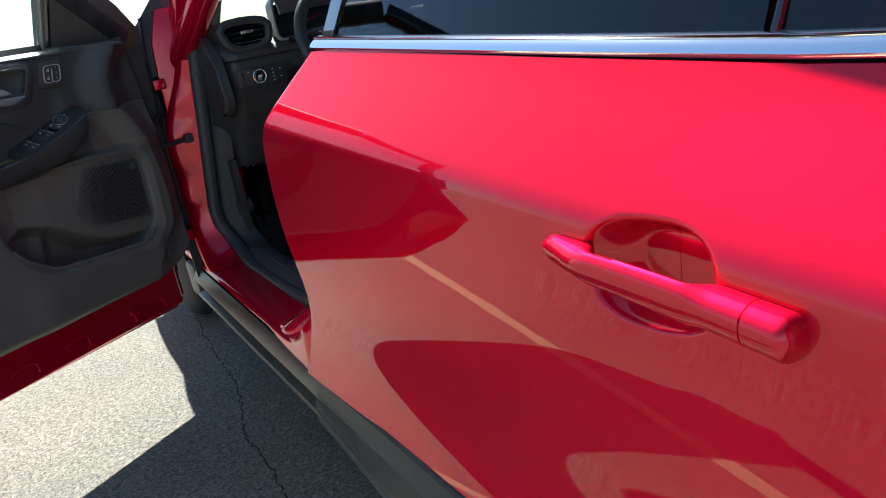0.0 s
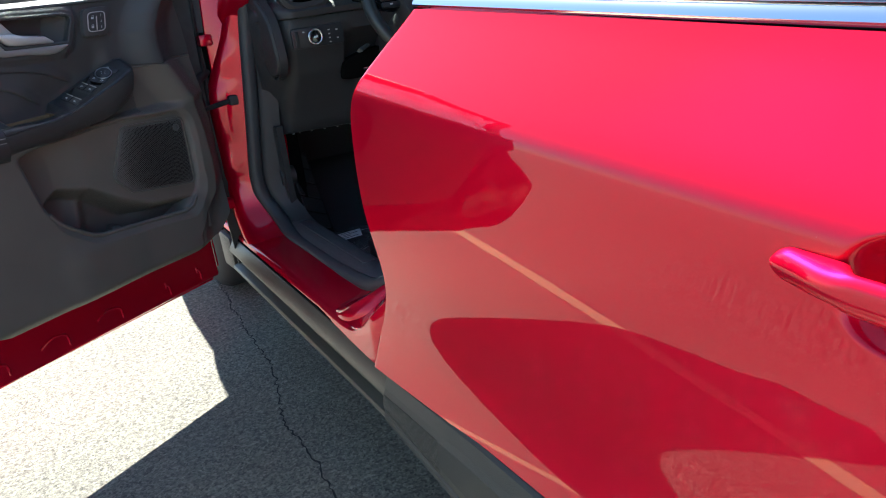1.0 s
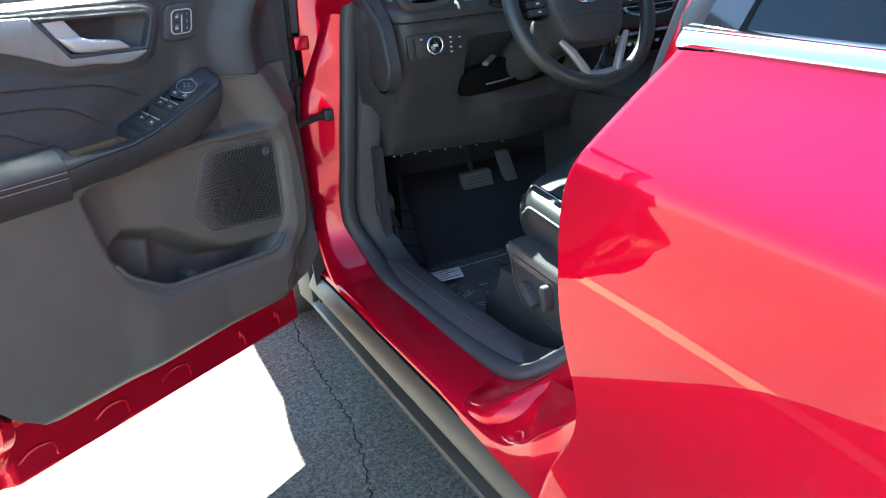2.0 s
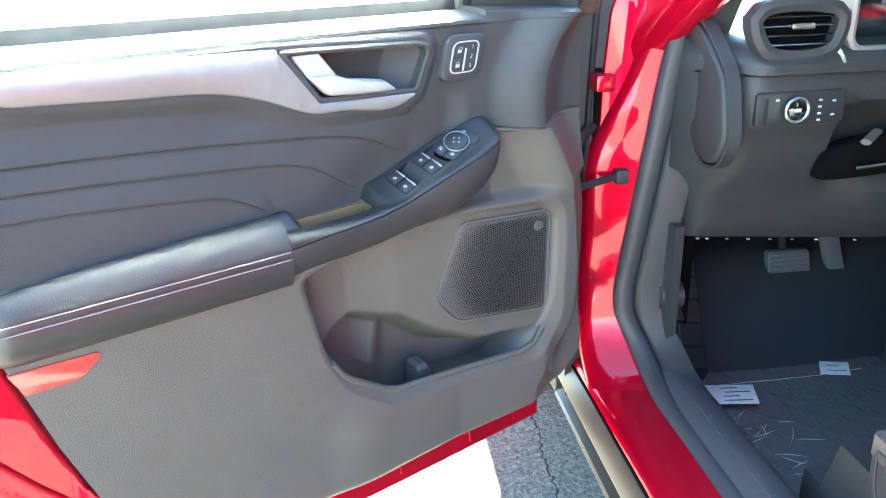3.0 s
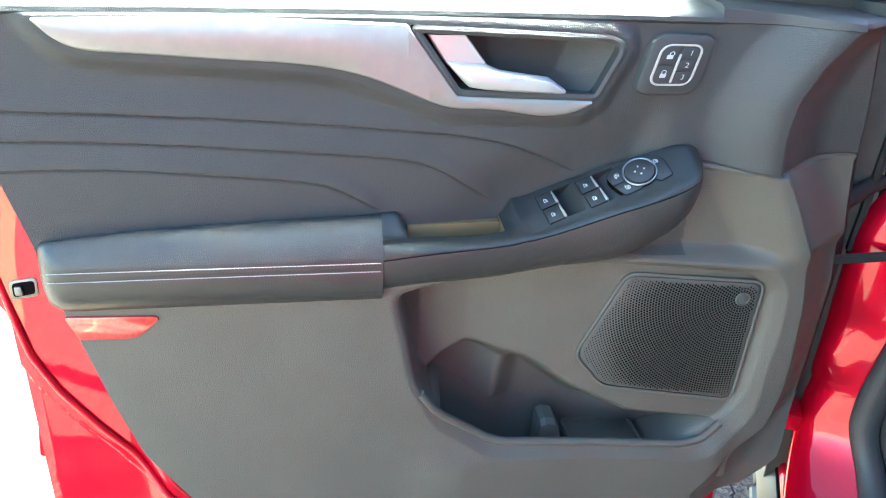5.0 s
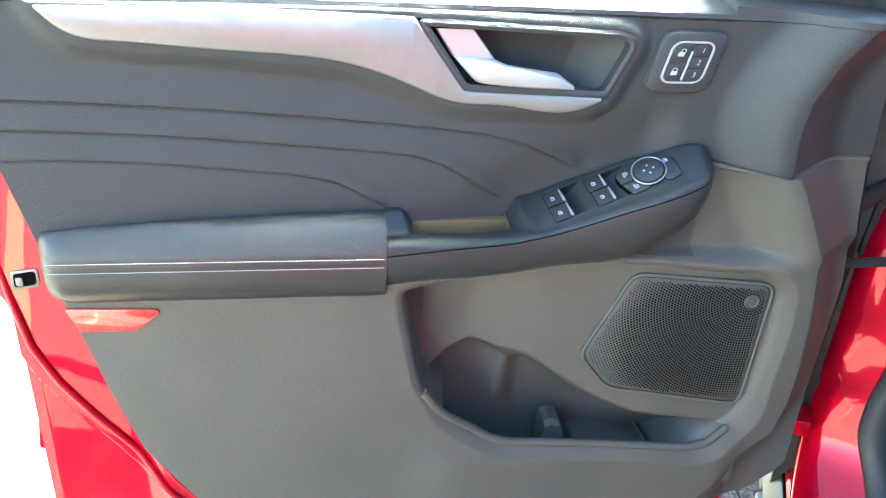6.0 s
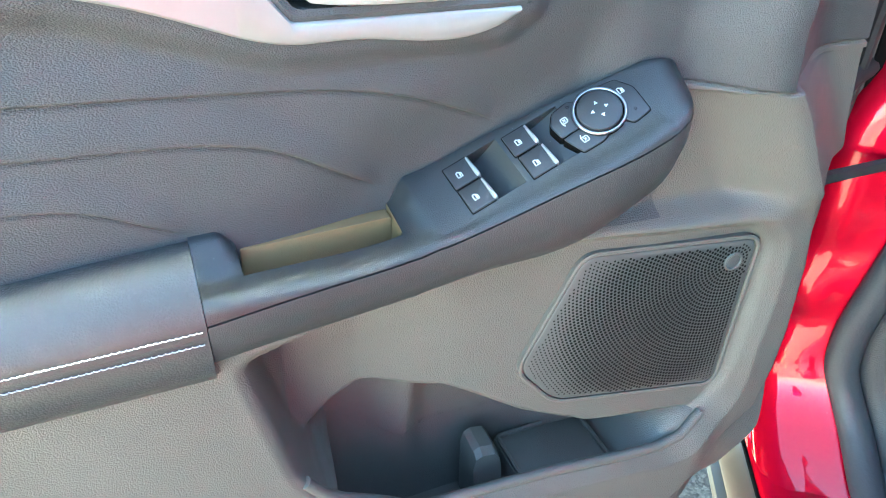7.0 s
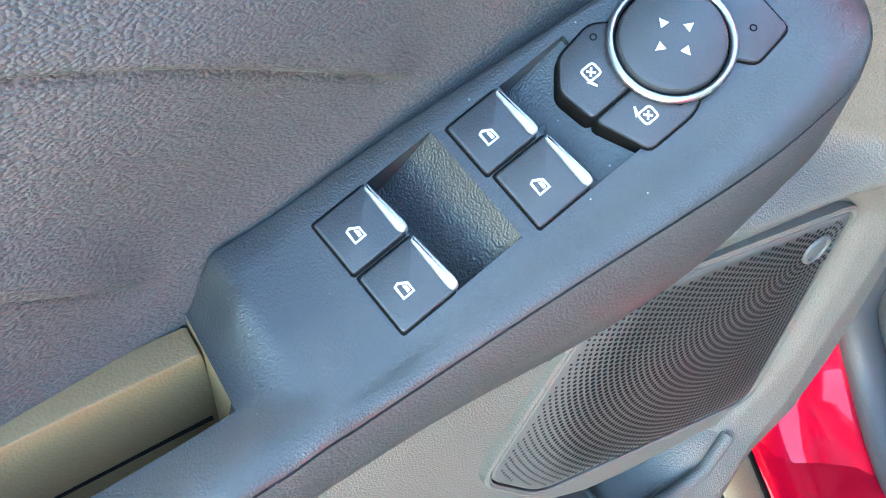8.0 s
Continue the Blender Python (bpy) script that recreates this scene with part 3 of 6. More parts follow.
# raised marks pressed into the lower flange
for u0 in (0.155, 0.272, 0.437, 0.60, 0.76):
    big = u0 > 0.4
    w0 = 0.335 + (0.005 if big else 0)
    span = 0.045 if big else 0.012
    pts = [(u0, w0 - 0.012), (u0, w0 + 0.012), (u0 + 0.008, w0 + 0.022), (u0 + span, w0 + 0.028), (u0 + span + (0.03 if big else 0.0), w0 + 0.012)]
    pts = chaikin(pts, 2, closed=False)
    part("pressed_rib", tube([D(u, shell_in(u, w) + 0.0005, w) for u, w in pts], 0.0035, 8, flat=1.0), RED, front_door)

# trim panel
bm = bmesh.new()
heights = steps(0.456, 0.888, 180) + steps(0.889, 1.056, 178) + steps(1.0575, 1.136, 52)
nw, nu = len(heights) - 1, 380
grid = []
for w in heights:
    a, b2 = front_edge(w), rear_edge(w)
    grid.append([bm.verts.new(D(a + (b2 - a) * i / nu, trim_depth(a + (b2 - a) * i / nu, w), w)) for i in range(nu + 1)])
for j in range(nw):
    for i in range(nu):
        c = (grid[j][i].co + grid[j + 1][i + 1].co) / 2 - HINGE
        u, w = c.dot(DU), c.z
        if w < 0.655 and 0.235 < u < 0.60 and inside((u, w), POCKET) and edge_distance((u, w), POCKET) < 0.011:
            continue
        f = bm.faces.new((grid[j][i], grid[j][i + 1], grid[j + 1][i + 1], grid[j + 1][i]))
        if w < 0.86 or (u < 0.30 and w < interp(u, [0.10, 0.20, 0.213, 0.32], [0.974, 0.968, 0.966, 0.978])):
            f.material_index = 1
rim = [grid[0][i] for i in range(nu + 1)] + [grid[j][nu] for j in range(1, nw + 1)] + [grid[nw][i] for i in range(nu - 1, -1, -1)] + [grid[j][0] for j in range(nw - 1, 0, -1)]
back = []
for v in rim:
    c = v.co - HINGE
    back.append(bm.verts.new(D(c.dot(DU), min(c.dot(DN) - 0.02, 0.012 if c.z > 0.5 else -0.07), c.z)))
for i in range(len(rim)):
    bm.faces.new((rim[i], rim[(i + 1) % len(rim)], back[(i + 1) % len(rim)], back[i])).material_index = 1
part("trim_panel", bm, [TRIM, TRIM_LOW], front_door, "dark grey grained inner door trim", sharp=55)


# belt pad along the window, sunlit on top
def belt_row(u):
    n0 = back_plane(u) + 0.005 + 0.034 * smoothstep((0.255 - u) / 0.08)
    return [D(u, n0 - 0.009, 1.128), D(u, n0, 1.134), D(u, n0 - 0.001, 1.1385), D(u, n0 - 0.005, 1.1415), D(u, n0 - 0.014, 1.1435), D(u, -0.012, 1.150), D(u, -0.016, 1.148), D(u, -0.016, 1.128)]


part("belt_pad", loft([belt_row(u) for u in steps(0.305, 1.06, 60)]), TRIM, front_door)
# corner cover ahead of the window
rows_ = []
for t in steps(0, 1, 24):
    u = 0.305 - 0.216 * t
    top = 1.152 - 0.012 * t
    n0 = trim_depth(u, 1.1358) + 0.002
    rows_.append([D(u, n0 - 0.005, 1.130), D(u, n0, 1.1335), D(u, n0 - 0.002, top - 0.004), D(u, n0 - 0.010, top), D(u, -0.025, top + 0.004), D(u, -0.025, 1.130)])
part("corner_cover", loft(rows_), TRIM, front_door)


def sail(a, b, h):
    return D(a, -0.030 + 0.36 * (b - 1.13) + h, b)


part("mirror_sail", plate(rounded([(-0.015, 1.12), (-0.015, 1.165), (0.067, 1.245), (0.285, 1.395), (0.302, 1.30), (0.312, 1.12)], 0.012, 3), sail, -0.03, 0.012, 0.006), TRIM_LOW, front_door, "black corner plate at the front of the window")


def lean(w):
    return -0.035 + 0.36 * (w - 1.13)


def frame_bar(name, a, b, ra, mat, flat=1.6):
    pts = [(a[0] + (b[0] - a[0]) * t, a[1] + (b[1] - a[1]) * t) for t in steps(0, 1, 8)]
    part(name, tube([D(u, lean(w), w) for u, w in pts], ra, 10, flat=flat), mat, front_door)


frame_bar("window_frame", (1.085, 1.115), (0.93, 1.57), 0.022, GLOSS)
frame_bar("window_frame", (0.94, 1.57), (0.62, 1.555), 0.02, GLOSS)
frame_bar("window_frame", (0.61, 1.556), (0.04, 1.16), 0.024, RUBBER)
frame_bar("window_frame", (0.30, 1.13), (0.285, 1.30), 0.013, GLOSS)
glass = [(1.07, 1.12), (0.925, 1.56), (0.62, 1.545), (0.12, 1.16), (0.12, 1.12)]
ob = part("window_pane", plate(glass, lambda a, b, h: D(a, lean(b) + h, b), -0.002, 0.002, 0.0005), CLEAR, front_door, "clear door window glass", smooth=False)
ob.visible_shadow = False
part("window_seal", loft([[D(u, -0.016, 1.150), D(u, -0.020, 1.166), D(u, -0.034, 1.166), D(u, -0.034, 1.11), D(u, -0.016, 1.11)] for u in steps(0.12, 1.085, 30)]), RUBBER, front_door)


def on_trim(off=0.0):
    return lambda u, w, h: D(u, back_plane(u) + off + h, w)


# silver accent and pull
low_edge = spline([0.444, 0.456, 0.56, 0.597, 0.622, 0.656, 0.714, 0.823, 0.926, 0.960, 0.974, 0.986], [1.0445, 1.0385, 1.039, 1.0405, 1.047, 1.061, 1.080, 1.091, 1.099, 1.105, 1.114, 1.1275])


def silver_row(u):
    hi = interp(u, [0.444, 0.594, 0.650, 0.82, 0.986], [1.0485, 1.0535, 1.1265, 1.131, 1.1295])
    lo = min(low_edge(u), hi - 0.0015)
    n0 = back_plane(u)
    e = min(0.0022, (hi - lo) * 0.3)
    return [D(u, n0 + h, w) for w, h in ((lo, 0.002), (lo, 0.0105), (lo + e * 0.3, 0.0122), (lo + e, 0.0135), ((lo + hi) / 2, 0.0142), (hi - e, 0.0135), (hi - e * 0.3, 0.0122), (hi, 0.0105), (hi, 0.002))]


part("accent_strip", loft([silver_row(u) for u in steps(0.4445, 0.590, 30) + steps(0.594, 0.652, 24) + steps(0.66, 0.9855, 60)]), SILVER, front_door, "satin silver accent strip")
part("pull_bezel", band(shrink(rounded(RECESS, 0.008), -0.0015), 0.0075, on_trim(0.0), -0.004, 0.0122), TRIM, front_door)
rows_ = []
for t in steps(0, 1, 10):
    ua, ub = 0.627 - 0.020 * t, 0.588 - 0.024 * t
    w = 1.1155 - 0.029 * t
    n0 = back_plane(ub) + 0.009 * (1 - 0.15 * t)
    rows_.append([D(ua, n0 - 0.03, w), D(ua, n0 - 0.001, w), D(ua - 0.0015, n0 + 0.0005, w), D((ua + ub) / 2, n0 + 0.001, w), D(ub + 0.0015, n0 + 0.0005, w), D(ub, n0 - 0.001, w), D(ub, n0 - 0.03, w)])
part("pull_pivot", loft(rows_), PULL, front_door, "bright satin metal pivot of the inside pull")
rows_ = []
for t in steps(0, 1, 26):
    u = 0.606 - 0.131 * t
    top = interp(t, [0, 0.2, 0.3, 0.42, 0.85, 1.0], [1.089, 1.088, 1.087, 1.081, 1.073, 1.060])
    bot = interp(t, [0, 0.18, 0.3, 1.0], [1.086, 1.062, 1.0595, 1.0545])
    n0 = back_plane(u) + 0.003 + 0.006 * math.sin(t * 3.0)
    m, hh = (top + bot) / 2, max(0.001, (top - bot) / 2)
    rows_.append([D(u, n0 + 0.011 * math.cos(k * math.tau / 12) * (0.4 + 0.6 * min(1, hh / 0.008)), m + hh * math.copysign(abs(math.sin(k * math.tau / 12)) ** 0.7, math.sin(k * math.tau / 12))) for k in range(12)])
part("inside_pull", loft(rows_), PULL, front_door, "satin metal inside door pull lever")

# lock and memory switch: local (a right to the hinge, b up)
MEM = Vector((0.3535, 0.0, 1.0885))


def M(a, b, h):
    return D(MEM.x - 1.22 * a - 0.24 * b, back_plane(MEM.x - a) + 0.004 + h - 0.05 * a, MEM.z + b)


part("switch_bezel", plate(rect(-0.0300, -0.0335, 0.0310, 0.0325, 0.013, 5), M, -0.010, 0.006, 0.004), TRIM, front_door)
part("switch_ring", band(rect(-0.0205, -0.0225, 0.0205, 0.0225, 0.010, 5), 0.0021, M, 0.004, 0.0078), PULL, front_door, "chrome ring round the memory buttons")
for a0, b0, a1, b1 in ((-0.0175, 0.0006, -0.0012, 0.0195), (-0.0175, -0.0195, -0.0012, -0.0006), (0.0016, 0.0066, 0.0175, 0.0195), (0.0016, -0.0060, 0.0175, 0.0060), (0.0016, -0.0195, 0.0175, -0.0066)):
    bm = plate(rect(a0, b0, a1, b1, 0.002, 3), M, 0.002, 0.0072, 0.0008)
    ca, cb = (a0 + a1) / 2, (b0 + b1) / 2
    if a0 > 0:
        lettering("1" if b0 > 0 else "2" if b1 > 0 else "3", 0.0078, M, ca + 0.0006, cb, 0.0074, bm, 1)
    else:
        plate(rect(ca - 0.003, cb - 0.0036, ca + 0.003, cb + 0.0008, 0.0006, 2), M, 0.0070, 0.0074, 0.0001, bm, 1)
        band(rect(ca - 0.0024 + (0.0012 if b0 > 0 else 0), cb - 0.0005, ca + 0.0024 + (0.0012 if b0 > 0 else 0), cb + 0.0046, 0.002, 3), 0.0008, M, 0.0070, 0.0074, bm, 1)
    part("memory_button" if a0 > 0 else "lock_button", bm, [KEY, WHITE], front_door)
part("switch_bar", plate(rect(-0.0008, -0.019, 0.0012, 0.012, 0.0008, 2), M, 0.005, 0.0082, 0.0005), PULL, front_door)


# armrest
def arm_row(u):
    k = math.sqrt(max(0.0, 1 - ((u - 0.995) / 0.030) ** 2)) if u > 0.995 else 1.0
    k = max(0.05, k)
    nb = back_plane(u) + 0.004
    wt = interp(u, [0.67, 0.80, 0.90, 0.97, 1.03], [0.9195, 0.9180, 0.9170, 0.9145, 0.9110])
    mid = 0.875
    off = interp(u, [0.66, 0.8, 1.03], [0.0, 0.004, 0.012])
    nf = 0.1022 + off
    d = nf - nb
    up = 0.5 * off
    ws = 0.882 + up
    pts = [(nb - 0.03, wt - 0.004), (nb - 0.002, wt - 0.001), (nb + 0.10 * d, wt + 0.0015), (nb + 0.30 * d, wt + 0.001), (nb + 0.5 * d, wt - 0.003), (nb + 0.68 * d, wt * 0.72 + ws * 0.28), (nb + 0.83 * d, wt * 0.45 + ws * 0.55), (nb + 0.94 * d, wt * 0.18 + ws * 0.82), (nf - 0.0008, ws + 0.001), (nf - 0.0012, ws - 0.0015), (nf - 0.0002, ws - 0.004), (nf - 0.0002, ws - 0.007), (nf - 0.001, ws - 0.0095), (nf, ws - 0.012), (nf - 0.0006, ws - 0.022), (nf - 0.002, ws - 0.032), (nf - 0.005 - off * 0.4, 0.842), (nf - 0.011 - off, 0.832), (0.08, 0.8285), (0.04, 0.829)]
    return [D(u, (n - 0.05) * (0.35 + 0.65 * k) + 0.05 if n > 0.05 else n, mid + (w - mid) * (0.86 + 0.14 * k)) for n, w in pts]


part("armrest", loft([arm_row(u) for u in steps(0.674, 1.0, 40) + steps(1.003, 1.0245, 10)]), PAD, front_door, "padded black armrest with pale double stitching", sharp=60)
for w0 in (0.8815, 0.8715):
    bm = bmesh.new()
    u = 0.677
    while u < 1.005:
        off = interp(u, [0.66, 0.8, 1.03], [0.0, 0.004, 0.012])
        tube([D(u + 0.0036 * t, 0.1022 + off - 0.0006 + 0.0008 * math.sin(math.pi * t), w0 + 0.5 * off + 0.0006 * (t - 0.5)) for t in steps(0, 1, 4)], 0.00046, 5, bm)
        u += 0.0041
    tagged(part("stitching", bm, THREAD, front_door, "pale grey stitching"), kind="stuff")

# grip with switches: plane of the switches, a forward and up, b towards the cabin
PA = Vector((-0.9135, 0.0, 0.4067))
PB = Vector((-0.1898, 0.8845, -0.4262))
PN = Vector((0.3598, 0.4665, 0.8080))
PO = Vector((0.484, 0.082, 0.913))


def P(a, b, h):
    q = PO + PA * a + PB * b + PN * h
    return D(q.x, q.y, q.z)


def scoop(a, b):
    """Finger hollows ahead of each pair of window switches."""
    if 0.0203 <= a <= 0.0450 and -0.0420 <= b <= -0.0003:
        return 0.0150 * (1 - ((a - 0.0203) / 0.0247) ** 1.6)
    if 0.0700 <= a <= 0.0952 and -0.0395 <= b <= 0.0020:
        return 0.0120 * (1 - 0.75 * ((a - 0.0700) / 0.0252) ** 1.2)
    return 0.0


GU = [0.298, 0.305, 0.325, 0.362, 0.42, 0.484, 0.543, 0.60, 0.672]
G_OUT = spline(GU, [0.078, 0.088, 0.0935, 0.0945, 0.089, 0.081, 0.080, 0.084, 0.088])
SPLIT = spline([0.296, 0.312, 0.341, 0.404, 0.468, 0.532, 0.596, 0.672], [0.972, 0.970, 0.960, 0.937, 0.911, 0.894, 0.890, 0.884])
LOW = spline([0.290, 0.311, 0.349, 0.409, 0.465, 0.52, 0.628, 0.672], [0.952, 0.922, 0.895, 0.866, 0.856, 0.846, 0.840, 0.836])
LINES = [-0.0422, -0.0420, -0.0397, -0.0395, -0.034, -0.028, -0.022, -0.016, -0.010, -0.005, -0.0003, -0.0001, 0.0020, 0.0022]
TOP = len(LINES) + 5


def grip_side(u, n0, w0):
    """From the top's outer edge over the roll, the parting groove and the lower half."""
    ns = max(n0 + 0.004, G_OUT(u) + 0.0135)
    sw, lw = SPLIT(u), LOW(u)
    out = []
    for t in (0.18, 0.36, 0.54, 0.72, 0.88, 1.0):
        cn, cw = ns - 0.0012, max(sw + 0.004, w0 - 0.0035)
        out.append((n0 * (1 - t) ** 2 + 2 * t * (1 - t) * cn + t * t * ns, w0 * (1 - t) ** 2 + 2 * t * (1 - t) * cw + t * t * (sw + 0.0005)))
    return out + [(ns - 0.0030, sw + 0.0001), (ns - 0.0030, sw - 0.0008), (ns - 0.0001, sw - 0.0012), (ns + 0.0004, sw - 0.005), (ns - 0.001, sw * 0.6 + lw * 0.4), (ns - 0.008, sw * 0.25 + lw * 0.75), (ns - 0.018, lw + 0.003), (0.066, lw), (0.03, lw)]


def switch_row(a):
    """Across the switch panel, at a along it."""
    bi = interp(a, [-0.0441, -0.0244, 0.0377, 0.1063, 0.16], [-0.0545, -0.0537, -0.05, -0.0433, -0.036])
    bo = interp(a, [-0.044, 0.033, 0.12, 0.16], [0.0030, 0.0072, 0.0100, 0.0095])
    drop = 0.0035 * (1 - smoothstep((a + 0.0435) / 0.006))
    lift = 0.0068 * smoothstep((-0.006 - a) / 0.038)
    bs = [(bi - 0.006, -0.02), (bi, -0.0016), (bi + 0.0006, -0.0005), (bi + 0.0018, 0.0)]
    bs += [(max(b, bi + 0.0019 + 0.0001 * k), None) for k, b in enumerate(LINES)] + [(bo, 0.0)]
    pts = []
    for b, h in bs:
        q = PO + PA * a + PB * b + PN * ((h if h is not None else -scoop(a, b)) + lift - (drop if b < -0.006 else 0.0))
        pts.append(q)
    u = pts[-1].x
    return [D(q.x, q.y, q.z) for q in pts] + [D(u, n, w) for n, w in grip_side(u, pts[-1].y, pts[-1].z)]


def top_w(u, n):
    return 0.913 - (0.3598 * (u - 0.484) + 0.4665 * (n - 0.082)) / 0.8080


def grip_row(u):
    """Across the tip ahead of the switches, or the open pocket behind them."""
    no = G_OUT(u)
    cap = smoothstep((u - 0.638) / 0.018)
    flat_w = interp(u, [0.50, 0.53, 0.56, 0.60, 0.672], [0.918, 0.901, 0.897, 0.898, 0.899])
    cup = smoothstep((u - 0.5325) / 0.002) * (1 - smoothstep((u - 0.642) / 0.003))
    rows = []
    for i in range(TOP):
        n0 = 0.030 if u > 0.5 else interp(u, [0.2975, 0.338], [0.056, 0.0475])
        n = n0 + (no + 0.004 - n0) * i / (TOP - 1)
        if u > 0.5:
            w = flat_w + 0.15 * (no - n) * (1 - cap)
            w = w * (1 - cap) + (flat_w + 0.022 * smoothstep((no - 0.006 - n) / 0.03)) * cap
            slot = cup * smoothstep((no - 0.010 - n) / 0.002)
            w = w * (1 - slot) + 0.862 * slot
        else:
            w = top_w(u, n) - (0.020 if i == 0 else 0.0012 if i == 1 else 0.0)
        rows.append((n, w))
    rows += grip_side(u, *rows[-1])
    tip = math.sqrt(max(0.0, 1 - ((0.345 - u) / 0.0485) ** 2)) if u < 0.345 else 1.0
    mid = 0.962
    return [D(u, 0.040 + (n - 0.040) * max(0.25, tip) if n > 0.04 else n, mid + (w - mid) * (0.2 + 0.8 * tip) if u < 0.345 else w) for n, w in rows]


along = sorted(set(steps(-0.026, 0.018, 14) + [0.0201] + steps(0.0203, 0.0450, 12) + [0.0452, 0.05, 0.06, 0.0698] + steps(0.0700, 0.0952, 12) + [0.0954] + steps(0.10, 0.152, 12)), reverse=True)
def fall(t):
    """From the switch panel's end down to the rail, rounded at both ends."""
    return [Vector((p.x + (q.x - p.x) * t, p.y + (q.y - p.y) * t, p.z + (q.z - p.z) * smoothstep(t))) for p, q in zip(switch_row(-0.026), grip_row(0.5325))]


sections = [grip_row(u) for u in steps(0.2975, 0.310, 10) + steps(0.312, 0.338, 12)] + [switch_row(a) for a in along] + [fall(t) for t in steps(0.08, 1.0, 14)]
lip_row = len(sections) - 1
sections += [grip_row(u) for u in (0.5346, 0.549, 0.57, 0.59, 0.61, 0.63, 0.638, 0.640, 0.642, 0.643, 0.644, 0.645, 0.647, 0.649, 0.652, 0.656, 0.665, 0.6735)]
bm = loft(sections)
ring_size = len(sections[0])
for k, f in enumerate(bm.faces):
    if TOP + 7 < k % ring_size < ring_size and k < ring_size * (len(sections) - 1):
        f.material_index = 1
    elif k // ring_size >= lip_row and k % ring_size < TOP and f.calc_center_median().z < 0.8935 and k < ring_size * (len(sections) - 1):
        f.material_index = 2
part("door_grip", bm, [POD, GRIP_LIT, LINER], front_door, "satin black grip with an open pocket", sharp=35)
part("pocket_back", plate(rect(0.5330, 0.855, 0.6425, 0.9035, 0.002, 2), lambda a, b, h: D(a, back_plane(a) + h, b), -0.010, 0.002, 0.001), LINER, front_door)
part("pocket_seam", tube([D(u, back_plane(u) + 0.0022, 0.872) for u in steps(0.536, 0.640, 12)], 0.0009, 6), GAP, front_door)
part("grip_pocket", plate(rect(0.534, 0.030, 0.641, 0.068, 0.004, 3), lambda a, b, h: D(a, b, 0.862 + h), -0.004, 0.0012, 0.0008), LINER, front_door)


def car_icon(bm, ca, cb, s, mat):
    """A window symbol: a frame with a slanted corner and a dark pane."""
    o = [(-0.5, -0.42), (0.42, -0.42), (0.55, -0.1), (0.2, 0.45), (-0.5, 0.45)]
    band([(ca + y * s, cb - x * s) for x, y in o], s * 0.17, P, 0.0010, 0.00165, bm, mat)
    plate([(ca + y * s, cb - x * s) for x, y in ((-0.3, 0.02), (0.2, 0.02), (0.1, 0.25), (-0.3, 0.25))], P, 0.0010, 0.0016, 0.0001, bm, mat)


for a0, b0, a1, b1 in ((0.0, -0.0420, 0.0203, -0.0228), (0.0005, -0.0212, 0.0210, -0.0005), (0.0490, -0.0395, 0.0690, -0.0208), (0.0505, -0.0192, 0.0710, 0.0013)):
    bm = plate(rect(a0 - 0.0007, b0 - 0.0007, a1 - 0.0008, b1 + 0.0007, 0.001, 2), P, -0.012, 0.0003, 0.0001, None, 2)
    plate(rect(a0, b0, a1, b1, 0.0010, 3), P, -0.009, 0.0014, 0.0010, bm, 0)
    car_icon(bm, (a0 + a1) / 2 - 0.002, (b0 + b1) / 2 + 0.0005, 0.0050, 1)
    part("window_switch", bm, [BUTTON, WHITE, GAP], front_door)
    tip_o = rounded([(a1 - 0.0020, b0 + 0.0010), (a1 - 0.0002, b0 + 0.0004), (a1 + 0.0012, b1 - 0.0030), (a1 + 0.0008, b1 - 0.0006), (a1 - 0.0016, b1 - 0.0003), (a1 - 0.0024, b1 - 0.0020)], 0.0008, 2)
    part("switch_tip", plate(tip_o, P, -0.002, 0.0026, 0.0011), SILVER, front_door, "bright metal tip of a window switch")

KA, KB = 0.1180, -0.0165


def sector(points):
    return [(KA + x, KB + y) for x, y in points]


def mirror_icon(bm, ca, cb, s, mat, flip):
    band([(ca + x * s, cb + y * s) for x, y in rounded([(-0.5, -0.45), (0.5, -0.45), (0.5, 0.45), (-0.5, 0.45)], 0.25, 2)], s * 0.13, P, 0.0010, 0.00165, bm, mat)
    for t in (0.8, -0.8):
        plate([(ca + x * s * math.cos(t) - y * s * math.sin(t), cb + x * s * math.sin(t) + y * s * math.cos(t)) for x, y in rect(-0.26, -0.06, 0.26, 0.06)], P, 0.0010, 0.00165, 0.0001, bm, mat)
    plate([(ca + x * s, cb + y * s * flip) for x, y in ((-0.6, -0.3), (-0.3, -0.85), (-0.2, -0.8), (-0.35, -0.35))], P, 0.0010, 0.00165, 0.0001, bm, mat)


